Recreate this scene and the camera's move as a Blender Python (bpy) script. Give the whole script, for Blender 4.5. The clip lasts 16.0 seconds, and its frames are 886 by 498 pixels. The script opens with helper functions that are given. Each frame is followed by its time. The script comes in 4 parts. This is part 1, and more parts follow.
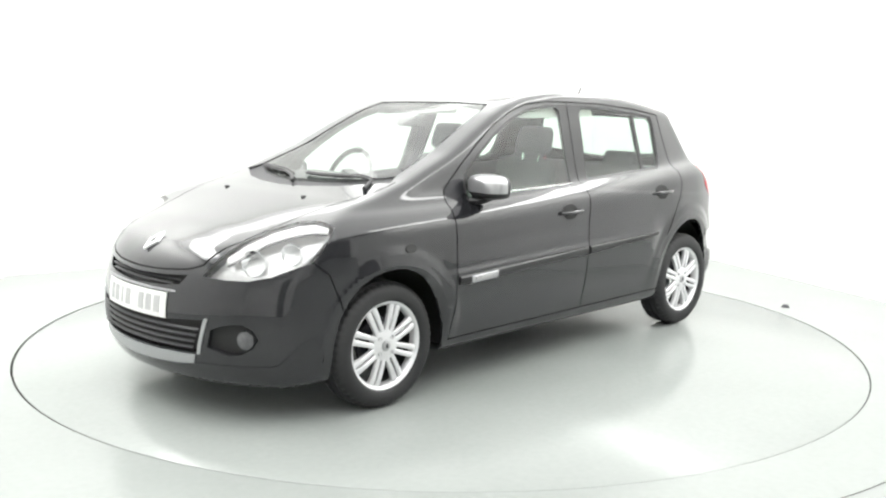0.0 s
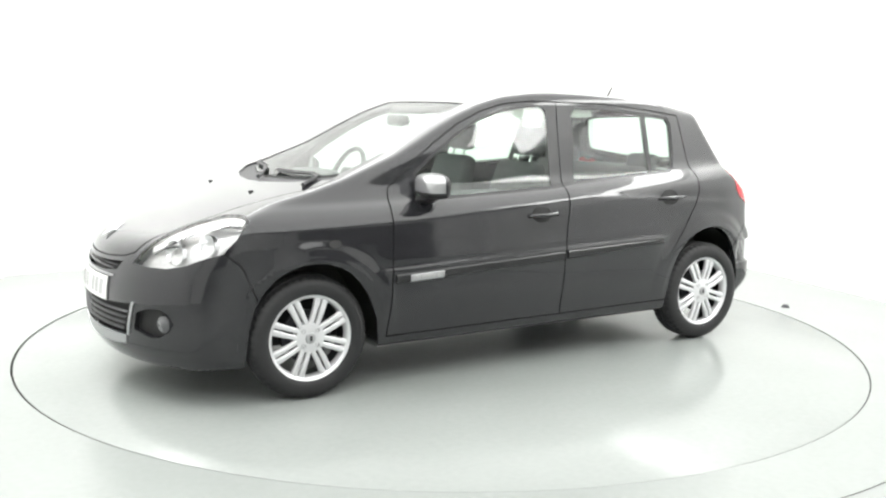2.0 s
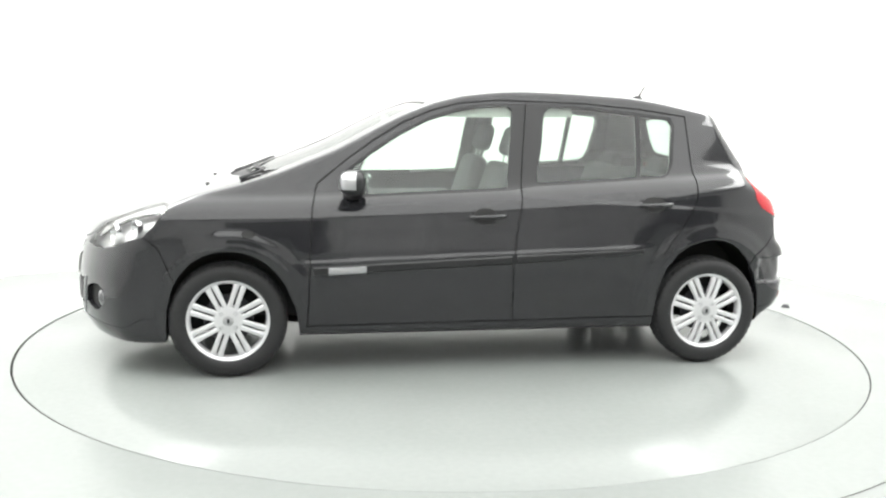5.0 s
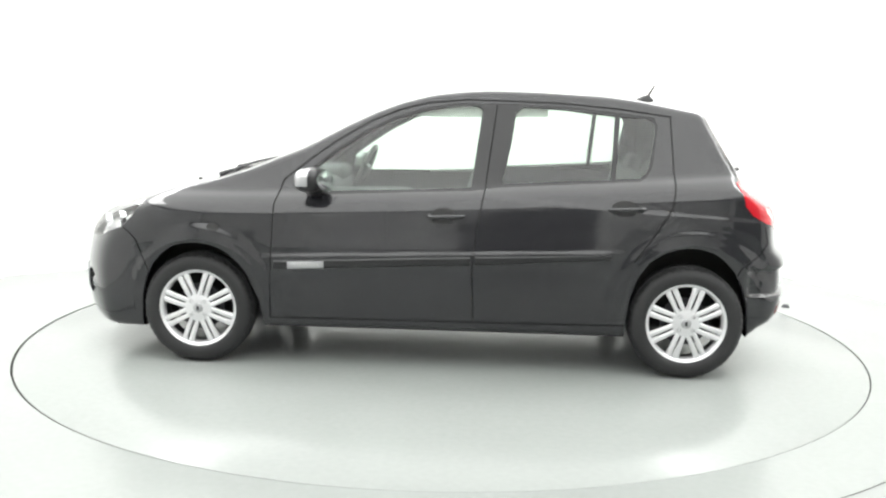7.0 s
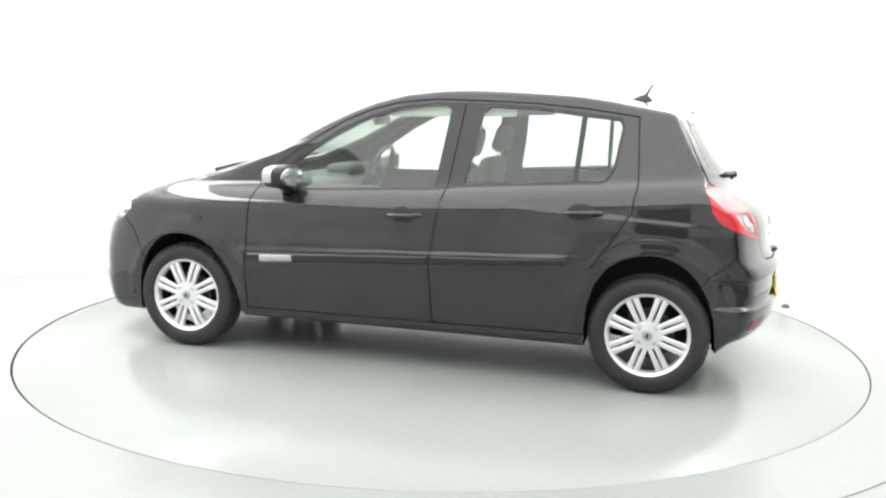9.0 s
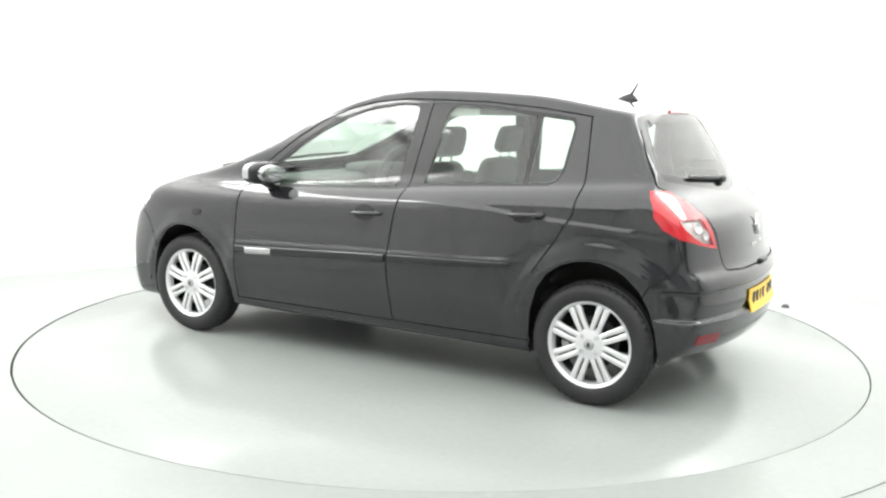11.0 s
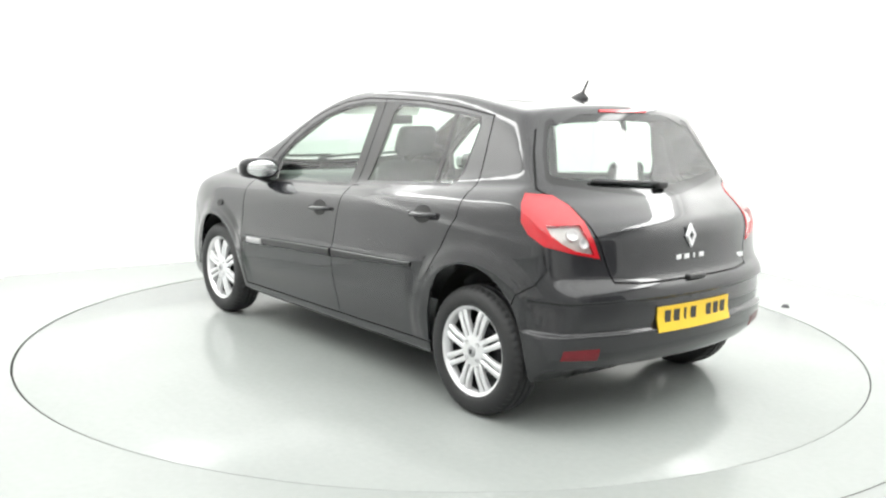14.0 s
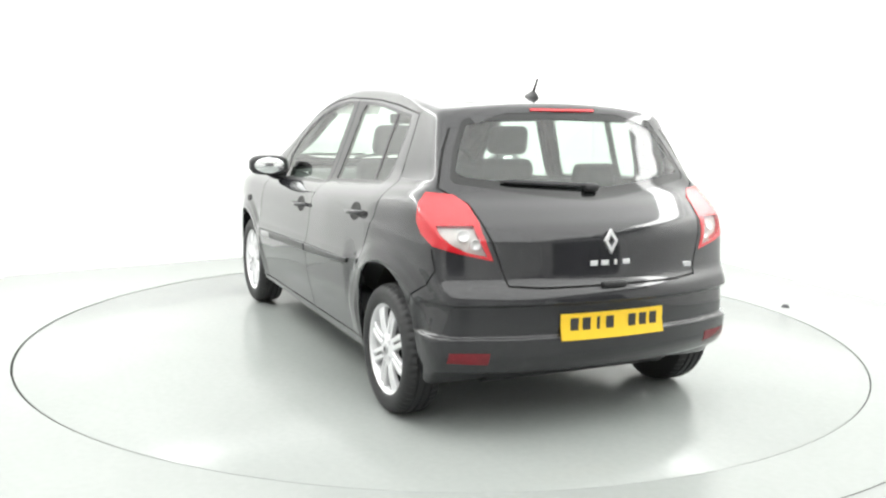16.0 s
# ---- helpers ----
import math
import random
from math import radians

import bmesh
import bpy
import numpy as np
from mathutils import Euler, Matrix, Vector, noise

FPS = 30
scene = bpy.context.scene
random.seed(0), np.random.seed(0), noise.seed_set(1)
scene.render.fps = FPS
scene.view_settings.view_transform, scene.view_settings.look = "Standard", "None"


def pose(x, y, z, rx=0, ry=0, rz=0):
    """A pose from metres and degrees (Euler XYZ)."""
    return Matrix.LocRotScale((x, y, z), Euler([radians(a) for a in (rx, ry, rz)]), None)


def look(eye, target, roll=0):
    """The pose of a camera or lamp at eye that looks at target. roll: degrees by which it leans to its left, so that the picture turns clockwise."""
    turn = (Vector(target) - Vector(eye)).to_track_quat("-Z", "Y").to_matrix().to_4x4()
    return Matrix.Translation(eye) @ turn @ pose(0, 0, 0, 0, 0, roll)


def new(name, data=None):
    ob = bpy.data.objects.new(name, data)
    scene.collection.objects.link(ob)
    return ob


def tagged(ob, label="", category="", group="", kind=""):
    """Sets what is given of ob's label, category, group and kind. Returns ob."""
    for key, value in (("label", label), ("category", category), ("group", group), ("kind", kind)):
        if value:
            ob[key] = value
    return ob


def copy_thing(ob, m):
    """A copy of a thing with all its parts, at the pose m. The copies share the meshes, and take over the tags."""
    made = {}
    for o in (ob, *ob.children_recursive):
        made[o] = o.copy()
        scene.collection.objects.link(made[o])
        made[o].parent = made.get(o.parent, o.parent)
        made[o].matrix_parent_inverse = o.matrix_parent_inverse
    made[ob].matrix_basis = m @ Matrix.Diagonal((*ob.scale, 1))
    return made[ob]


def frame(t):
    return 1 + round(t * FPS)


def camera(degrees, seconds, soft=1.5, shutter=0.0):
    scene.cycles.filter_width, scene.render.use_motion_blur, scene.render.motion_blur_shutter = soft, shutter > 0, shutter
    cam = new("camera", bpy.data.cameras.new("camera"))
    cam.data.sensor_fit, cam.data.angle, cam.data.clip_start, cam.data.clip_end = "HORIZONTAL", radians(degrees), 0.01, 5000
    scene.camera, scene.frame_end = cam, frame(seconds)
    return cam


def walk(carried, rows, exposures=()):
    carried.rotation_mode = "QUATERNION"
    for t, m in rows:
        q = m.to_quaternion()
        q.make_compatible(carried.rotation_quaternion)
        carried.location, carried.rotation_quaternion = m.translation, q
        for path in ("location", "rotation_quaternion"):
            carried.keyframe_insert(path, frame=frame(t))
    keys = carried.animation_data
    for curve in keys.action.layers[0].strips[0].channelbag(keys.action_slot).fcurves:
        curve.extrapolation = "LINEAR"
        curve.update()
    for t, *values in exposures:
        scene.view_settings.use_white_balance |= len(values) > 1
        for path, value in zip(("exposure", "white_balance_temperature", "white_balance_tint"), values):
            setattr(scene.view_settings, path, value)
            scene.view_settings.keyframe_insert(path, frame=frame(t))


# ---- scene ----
# A black five-door hatchback turns on a turntable in a white photo booth; the camera stands still.
EYE = (0.0, -5.641, 1.398)
cam = camera(51.21, 16.0, soft=2.3)
pitch = radians(8.918)
AIM = look(EYE, (EYE[0] - 0.00067 * 5, EYE[1] + 5 * math.cos(pitch), EYE[2] - 5 * math.sin(pitch)), roll=1.075)
walk(cam, [(0.0, AIM), (16.0, AIM)])

# ---- light ----
world = bpy.data.worlds.new("world")
scene.world = world
world.use_nodes = True
world.node_tree.nodes["Background"].inputs[0].default_value = (0.9, 0.95, 1.0, 1)
world.node_tree.nodes["Background"].inputs[1].default_value = 0.3
scene.view_settings.exposure = 0.0
ROOM = [(-3.43, 1.50), (1.67, 4.94), (3.30, 1.12), (5.4, -3.8), (5.4, -8.0), (-4.4, -8.0)]
CEILING = 3.3


def ceiling_lamp(name, at, aim, sx, sy, watts, colour=(0.995, 1.0, 0.985)):
    data = bpy.data.lights.new(name, "AREA")
    data.shape, data.size, data.size_y, data.energy, data.color = "RECTANGLE", sx, sy, watts, colour
    ob = new(name, data)
    ob.matrix_world = look(at, aim)
    return ob


ceiling_lamp("softbox_lamp", (0.3, -1.6, 3.22), (0.3, -1.6, 0), 8.0, 10.8, 640)
# strips along the tops of the walls, turned to wash them
ceiling_lamp("strip_lamp", (-3.00, -0.30, 3.15), (-3.60, -0.20, 0.9), 3.4, 0.8, 95)
ceiling_lamp("strip_lamp", (-0.54, 2.72, 3.15), (-0.88, 3.22, 0.9), 5.0, 0.8, 25)
ceiling_lamp("strip_lamp", (1.93, 2.79, 3.15), (2.485, 3.03, 0.9), 3.2, 0.8, 35)
ceiling_lamp("strip_lamp", (3.20, -0.25, 3.15), (3.78, 0.0, 0.9), 4.0, 0.8, 95)

# ---- materials ----


def material(name, colour, rough=0.5, metal=0.0, grain=0.06, scale=40.0, bump=0.0, coat=0.0, stain=0.0, stain_scale=1.5, spec=0.5):
    m = bpy.data.materials.new(name)
    m.use_nodes = True
    n, l = m.node_tree.nodes, m.node_tree.links
    b = n["Principled BSDF"]
    b.inputs["Base Color"].default_value = (*colour, 1)
    b.inputs["Roughness"].default_value = rough
    b.inputs["Metallic"].default_value = metal
    b.inputs["Coat Weight"].default_value = coat
    b.inputs["Coat Roughness"].default_value = 0.04
    b.inputs["Specular IOR Level"].default_value = spec
    co = n.new("ShaderNodeTexCoord")
    fine = n.new("ShaderNodeTexNoise")
    fine.inputs["Scale"].default_value, fine.inputs["Detail"].default_value = scale, 4
    big = n.new("ShaderNodeTexNoise")
    big.inputs["Scale"].default_value, big.inputs["Detail"].default_value = stain_scale, 3
    l.new(co.outputs["Object"], fine.inputs["Vector"])
    l.new(co.outputs["Object"], big.inputs["Vector"])
    mixed = n.new("ShaderNodeMix")
    mixed.data_type = "FLOAT"
    mixed.inputs[0].default_value = 0.5 if stain else 0.0
    l.new(fine.outputs["Fac"], mixed.inputs[2])
    l.new(big.outputs["Fac"], mixed.inputs[3])
    ramp = n.new("ShaderNodeMapRange")
    ramp.inputs[1].default_value, ramp.inputs[2].default_value = 0.25, 0.75
    ramp.inputs[3].default_value, ramp.inputs[4].default_value = 1 - grain - stain, 1 + grain + stain
    l.new(mixed.outputs[0], ramp.inputs[0])
    hsv = n.new("ShaderNodeHueSaturation")
    hsv.inputs["Color"].default_value = (*colour, 1)
    l.new(ramp.outputs[0], hsv.inputs["Value"])
    l.new(hsv.outputs[0], b.inputs["Base Color"])
    rr = n.new("ShaderNodeMapRange")
    rr.inputs[3].default_value, rr.inputs[4].default_value = rough * 0.85, min(1, rough * 1.15)
    l.new(big.outputs["Fac"], rr.inputs[0])
    l.new(rr.outputs[0], b.inputs["Roughness"])
    if bump:
        bp = n.new("ShaderNodeBump")
        bp.inputs["Strength"].default_value, bp.inputs["Distance"].default_value = bump, 0.002
        l.new(fine.outputs["Fac"], bp.inputs["Height"])
        l.new(bp.outputs[0], b.inputs["Normal"])
    return m


def glass(name, tint, head_on=0.08, rough=0.0):
    """A thin pane: clear, with a gloss that grows towards a glancing view."""
    m = bpy.data.materials.new(name)
    m.use_nodes = True
    n, l = m.node_tree.nodes, m.node_tree.links
    n.remove(n["Principled BSDF"])
    clear, shine, mix, face = n.new("ShaderNodeBsdfTransparent"), n.new("ShaderNodeBsdfGlossy"), n.new("ShaderNodeMixShader"), n.new("ShaderNodeLayerWeight")
    clear.inputs[0].default_value = (*tint, 1)
    shine.inputs["Roughness"].default_value = rough
    face.inputs[0].default_value = 0.5
    power, scale = n.new("ShaderNodeMath"), n.new("ShaderNodeMath")
    power.operation, scale.operation = "POWER", "MULTIPLY_ADD"
    power.inputs[1].default_value = 5.0
    scale.inputs[1].default_value, scale.inputs[2].default_value = 1 - head_on, head_on
    l.new(face.outputs["Facing"], power.inputs[0])
    l.new(power.outputs[0], scale.inputs[0])
    l.new(scale.outputs[0], mix.inputs[0])
    l.new(clear.outputs[0], mix.inputs[1])
    l.new(shine.outputs[0], mix.inputs[2])
    l.new(mix.outputs[0], n["Material Output"].inputs[0])
    return m


WALL = material("white_wall_paint", (0.84, 0.84, 0.83), 0.6, grain=0.01, scale=60, bump=0.03, stain=0.01)
FLOOR = material("pale_floor_paint", (0.280, 0.296, 0.286), 0.24, grain=0.02, scale=30, stain=0.03, stain_scale=1.2, bump=0.04, spec=0.2)
DECK = material("pale_deck_paint", (0.280, 0.296, 0.286), 0.18, grain=0.02, scale=30, stain=0.04, stain_scale=1.7, bump=0.06, spec=0.2)
# dark colour of the floor seam and of painted shade in the turntable gap
GAP = material("painted_gap_shade_and_seam", (0.05, 0.05, 0.047), 0.8)
PAINT = material("black_car_paint", (0.019, 0.019, 0.0215), 0.06, grain=0.1, scale=900, coat=0.4, stain=0.1)
SEAL = material("black_rubber_seal", (0.012, 0.012, 0.012), 0.6)
SATIN = material("satin_black_trim", (0.014, 0.014, 0.015), 0.32, grain=0.1, scale=200)
PLASTIC = material("grained_black_plastic", (0.025, 0.025, 0.027), 0.5, grain=0.15, scale=300, bump=0.2)
TYRE = material("tyre_rubber", (0.016, 0.016, 0.017), 0.6, grain=0.15, scale=120, bump=0.15)
ALLOY = material("silver_alloy_paint", (0.72, 0.72, 0.73), 0.32, metal=0.45, grain=0.04, scale=500)
DARKMETAL = material("dark_brake_metal", (0.06, 0.06, 0.065), 0.45, metal=0.7, grain=0.2, scale=80)
CHROME = material("chrome", (0.86, 0.87, 0.88), 0.10, metal=1.0, grain=0.02)
BRIGHT = material("satin_chrome", (0.8, 0.8, 0.81), 0.38, metal=0.75, grain=0.03)
SILVER = material("satin_silver_trim", (0.46, 0.46, 0.47), 0.3, metal=0.8, grain=0.04, scale=400)
RED = material("red_lamp_plastic", (0.48, 0.010, 0.018), 0.10, grain=0.05, scale=60, coat=0.6)
CLEARLAMP = material("pale_lamp_plastic", (0.55, 0.54, 0.52), 0.15, grain=0.1, scale=90, coat=0.8)
WHITELAMP = material("white_lamp_plastic", (0.42, 0.42, 0.41), 0.2, grain=0.08, scale=120, coat=0.6)
REFLECT = material("lamp_reflector", (0.72, 0.72, 0.72), 0.3, metal=0.5, grain=0.1, scale=60)
TRIM = material("charcoal_interior_trim", (0.075, 0.077, 0.08), 0.6, grain=0.1, scale=150, bump=0.2)
CLOTH = material("charcoal_seat_cloth", (0.062, 0.064, 0.068), 0.9, grain=0.2, scale=400, bump=0.5)
LINER = material("pale_headliner_felt", (0.45, 0.45, 0.43), 0.95, grain=0.05, scale=300)
YELLOW = material("yellow_plate", (0.80, 0.52, 0.03), 0.35, grain=0.03)
WHITEPLATE = material("white_plate", (0.80, 0.80, 0.78), 0.35, grain=0.03)
DOORPAINT = material("grey_door_paint", (0.10, 0.10, 0.10), 0.5, grain=0.05, stain=0.1)
INK = material("plate_ink", (0.03, 0.03, 0.03), 0.5)
FAINT = material("pale_grey_ink", (0.45, 0.45, 0.45), 0.5)
GLASS = glass("green_tinted_glass", (0.80, 0.90, 0.83))
SCREEN = glass("windscreen_glass", (0.74, 0.83, 0.77), 0.06)
REARGLASS = glass("rear_window_glass", (0.74, 0.82, 0.78), 0.09)
LENS = glass("clear_lamp_lens", (0.93, 0.93, 0.93), 0.06)
BORDER = material("glossy_black_glass", (0.01, 0.011, 0.011), 0.06, grain=0.05)
SMOKED = material("smoked_lamp_lens", (0.07, 0.07, 0.075), 0.08, grain=0.2, scale=60, coat=1.0)
DULLRED = material("dull_red_reflector", (0.16, 0.008, 0.014), 0.25, grain=0.2, scale=90)

# ---- mesh helpers ----


def mesh_of(verts, faces, mat, smooth=True, name="mesh"):
    me = bpy.data.meshes.new(name)
    me.from_pydata([tuple(v) for v in verts], [], [tuple(f) for f in faces])
    me.materials.append(mat)
    if smooth:
        me.shade_smooth()
    return me


def part(name, data, material_, parent, label=""):
    """One mesh object under a thing or under a part; data is a bmesh or a mesh."""
    if isinstance(data, bmesh.types.BMesh):
        bmesh.ops.recalc_face_normals(data, faces=data.faces)
        me = bpy.data.meshes.new(name)
        data.to_mesh(me)
        data.free()
        me.materials.append(material_)
        me.shade_smooth()
        me.set_sharp_from_angle(angle=radians(38))
        data = me
    ob = new(name, data)
    ob.parent = parent
    return tagged(ob, label)


def block(size, at=(0, 0, 0), bevel=0.01, turn=None, taper=1.0, segments=3, bm=None):
    """A rounded block, narrowed towards its top by taper."""
    bm = bm or bmesh.new()
    made = bmesh.ops.create_cube(bm, size=1.0)["verts"]
    for v in made:
        k = taper if v.co.z > 0 else 1.0
        v.co = Vector((v.co.x * size[0] * k, v.co.y * size[1] * k, v.co.z * size[2]))
    edges = list({e for v in made for e in v.link_edges})
    if bevel:
        made = bmesh.ops.bevel(bm, geom=edges, offset=bevel, segments=segments, profile=0.5, affect="EDGES")["verts"]
    m = Matrix.Translation(at) @ (turn or Matrix())
    bmesh.ops.transform(bm, matrix=m, verts=list({v for v in made}))
    return bm


def lathe(profile, n=96, bm=None, centre=(0, 0, 0), closed=False):
    """Turns a profile of (radius, y) round the y axis."""
    bm = bm or bmesh.new()
    rings = []
    for r, y in profile:
        rings.append([bm.verts.new((centre[0] + r * math.cos(2 * math.pi * i / n), centre[1] + y, centre[2] + r * math.sin(2 * math.pi * i / n))) for i in range(n)])
    pairs = list(zip(rings, rings[1:])) + ([(rings[-1], rings[0])] if closed else [])
    for a, b in pairs:
        for i in range(n):
            bm.faces.new((a[i], a[(i + 1) % n], b[(i + 1) % n], b[i]))
    return bm


def rod(points, radius, n=10, bm=None, flat=1.0):
    """A tube through points; radius may be a list."""
    bm = bm or bmesh.new()
    pts = [Vector(p) for p in points]
    rad = radius if isinstance(radius, (list, tuple)) else [radius] * len(pts)
    rings = []
    for i, p in enumerate(pts):
        d = (pts[min(i + 1, len(pts) - 1)] - pts[max(i - 1, 0)]).normalized()
        a = d.orthogonal().normalized() if abs(d.z) > 0.95 else d.cross(Vector((0, 0, 1))).normalized()
        b = d.cross(a)
        rings.append([bm.verts.new(p + rad[i] * (math.cos(2 * math.pi * k / n) * a + flat * math.sin(2 * math.pi * k / n) * b)) for k in range(n)])
    for a, b in zip(rings, rings[1:]):
        for k in range(n):
            bm.faces.new((a[k], a[(k + 1) % n], b[(k + 1) % n], b[k]))
    bm.faces.new(rings[0])
    bm.faces.new(rings[-1])
    return bm


# ---- the booth ----


def booth():
    hole, off = 2.4505, -0.003
    # the floor is one ring from the turntable's pit out to the walls
    bm = bmesh.new()
    n = 256
    inner = [bm.verts.new((off + hole * math.cos(2 * math.pi * i / n), hole * math.sin(2 * math.pi * i / n), 0)) for i in range(n)]
    pit = [bm.verts.new((v.co.x, v.co.y, -0.06)) for v in inner]
    outer = [bm.verts.new((13 * math.cos(2 * math.pi * i / n), 13 * math.sin(2 * math.pi * i / n), 0)) for i in range(n)]
    for i in range(n):
        j = (i + 1) % n
        bm.faces.new((inner[i], outer[i], outer[j], inner[j]))
        bm.faces.new((inner[j], pit[j], pit[i], inner[i]))
    tagged(part("floor", bm, FLOOR, None), "pale grey-green painted booth floor, slightly glossy", "floor", kind="structure")
    names = ["wall_back", "wall_side", "wall_flank", "wall_far", "wall_rear", "wall_near"]
    for i, (a, b) in enumerate(zip(ROOM, ROOM[1:] + ROOM[:1])):
        a, b = Vector((*a, 0)), Vector((*b, 0))
        d = (b - a).normalized()
        out = Vector((-d.y, d.x, 0))
        bm = bmesh.new()
        block(((b - a).length + 0.1, 0.1, CEILING + 0.1), bevel=0, bm=bm)
        ang = math.atan2(d.y, d.x)
        bmesh.ops.transform(bm, matrix=Matrix.Translation((a + b) / 2 + out * 0.052 + Vector((0, 0, CEILING / 2 - 0.05))) @ Matrix.Rotation(ang, 4, "Z"), verts=bm.verts)
        tagged(part(names[i], bm, WALL, None), "smooth white painted booth wall", "wall", kind="structure")
    bm = block((12, 16, 0.1), (0.5, -1.5, CEILING + 0.06), bevel=0)
    tagged(part("ceiling", bm, WALL, None), "white booth ceiling", "ceiling", kind="structure")
    # pit lining coloured as gap shade; shows as the dark line round the deck
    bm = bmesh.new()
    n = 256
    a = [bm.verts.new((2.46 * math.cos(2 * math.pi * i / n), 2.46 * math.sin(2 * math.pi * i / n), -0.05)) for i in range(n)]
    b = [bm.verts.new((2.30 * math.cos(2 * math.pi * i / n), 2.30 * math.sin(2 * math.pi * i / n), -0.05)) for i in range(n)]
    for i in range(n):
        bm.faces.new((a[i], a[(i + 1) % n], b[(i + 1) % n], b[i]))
    tagged(part("turntable_pit", bm, GAP, None), "dark ring in the gap around the turntable, shade put into its colour", "gap", kind="structure")
    # seam in the outer floor
    bm = bmesh.new()
    arc = [radians(-70 + i * 2.5) for i in range(14)]
    lo = [(bm.verts.new((2.845 * math.cos(q), 2.845 * math.sin(q), 0.001)), bm.verts.new((2.852 * math.cos(q), 2.852 * math.sin(q), 0.001))) for q in arc]
    for (p, q), (r, s) in zip(lo, lo[1:]):
        bm.faces.new((p, q, s, r))
    tagged(part("floor_seam", bm, GAP, None), "thin dark seam in the booth floor", "seam", kind="structure")
    bm = lathe([(0.0005, 0.022), (0.016, 0.02), (0.022, 0.012), (0.03, 0.0)], 24)
    bmesh.ops.transform(bm, matrix=Matrix.Translation((2.465, 0.87, 0)) @ Matrix.Rotation(radians(90), 4, "X"), verts=bm.verts)
    tagged(part("floor_bolt", bm, DARKMETAL, None), "small grey bolt head standing on the floor by the wall", "bolt")


booth()
bm = block((1.7, 0.06, 2.1), (0.2, -7.965, 1.05), bevel=0.01)
tagged(part("door_1", bm, DOORPAINT, None), "dark grey booth door in the wall behind the camera", "door", kind="structure")
bm = block((0.06, 3.0, 2.5), (5.365, -5.6, 1.25), bevel=0.01)
tagged(part("door_2", bm, DOORPAINT, None), "wide dark grey shutter in the booth wall", "door", kind="structure")


def turntable():
    ob = new("turntable")
    bm = lathe([(0.0005, 0.0), (1.2, 0.0), (2.436, 0.0), (2.441, -0.003), (2.442, -0.045), (0.0005, -0.045)], 256)
    bmesh.ops.transform(bm, matrix=Matrix.Rotation(radians(90), 4, "X"), verts=bm.verts)
    part("deck", bm, DECK, ob)
    # added band; its dark colour stands for shade on the deck's outer side
    bm = lathe([(2.4425, -0.004), (2.4440, -0.004), (2.4440, -0.04), (2.4425, -0.04)], 256, closed=True)
    bmesh.ops.transform(bm, matrix=Matrix.Rotation(radians(90), 4, "X"), verts=bm.verts)
    part("edge_band", bm, GAP, ob, "thin added band in the gap, shade put into its dark colour")
    return tagged(ob, "round pale grey turntable deck flush with the floor", "turntable")


TABLE = turntable()

# ---- the car: its skin ----
AXIS = Vector((-1.259, -0.091, 0.0))
CAR = tagged(new("car"), "glossy black five-door hatchback with silver alloy wheels", "car")

def curve(xs, ys, soft):
    """A smooth curve through knots, for arrays."""
    g = np.linspace(xs[0] - 0.5, xs[-1] + 0.5, 1600)
    step = g[1] - g[0]
    v = np.interp(g, xs, ys)
    k = np.exp(-0.5 * (np.arange(-200, 201) * step / soft) ** 2)
    v = np.convolve(np.pad(v, 200, mode="edge"), k / k.sum(), mode="valid")
    return lambda x: np.interp(x, g, v)


SIDE = curve([0.10, 0.17, 0.22, 0.28, 0.40, 0.55, 0.66, 0.78, 0.86, 0.905, 0.945, 0.968, 1.02, 1.37, 1.60],
             [0.74, 0.775, 0.792, 0.800, 0.815, 0.828, 0.836, 0.834, 0.825, 0.808, 0.768, 0.724, 0.700, 0.582, 0.51], 0.012)
PLAN = curve([-3.3, -3.1, -2.95, -2.75, -2.45, -2.0, 0.0, 0.2, 0.4, 0.6, 0.9],
             [-0.22, -0.13, -0.075, -0.030, 0.0, 0.0, 0.0, -0.012, -0.05, -0.12, -0.26], 0.06)
RISE = curve([-2.9, -2.3, -1.4, -0.4, 0.3], [0.10, 0.06, 0.0, -0.04, -0.05], 0.1)
TOP = curve([-3.0, -2.72, -2.59, -2.458, -2.293, -2.127, -1.962, -1.796, -1.563, -1.43, -1.23, -1.05, -0.90, -0.75, -0.52, -0.22, 0.05, 0.12, 0.25, 0.5, 0.62, 0.72, 0.9],
            [1.38, 1.409, 1.422, 1.435, 1.447, 1.458, 1.466, 1.474, 1.478, 1.473, 1.451, 1.413, 1.362, 1.290, 1.170, 1.052, 0.972, 0.955, 0.918, 0.845, 0.80, 0.755, 0.66], 0.03)
FRONT = curve([0.10, 0.18, 0.25, 0.35, 0.50, 0.60, 0.66, 0.70, 0.80, 0.90, 1.2],
              [0.72, 0.78, 0.815, 0.832, 0.832, 0.815, 0.795, 0.775, 0.70, 0.60, 0.2], 0.02)
REAR = curve([0.10, 0.16, 0.25, 0.35, 0.50, 0.60, 0.64, 0.67, 0.72, 0.84, 0.90, 0.97, 1.01, 1.05, 1.163, 1.293, 1.358, 1.6],
             [-2.95, -3.02, -3.12, -3.185, -3.205, -3.20, -3.185, -3.150, -3.138, -3.128, -3.10, -3.015, -2.955, -2.92, -2.840, -2.755, -2.722, -2.60], 0.014)


def step(a, b, v):
    v = np.clip((v - a) / (b - a), 0, 1)
    return v * v * (3 - 2 * v)


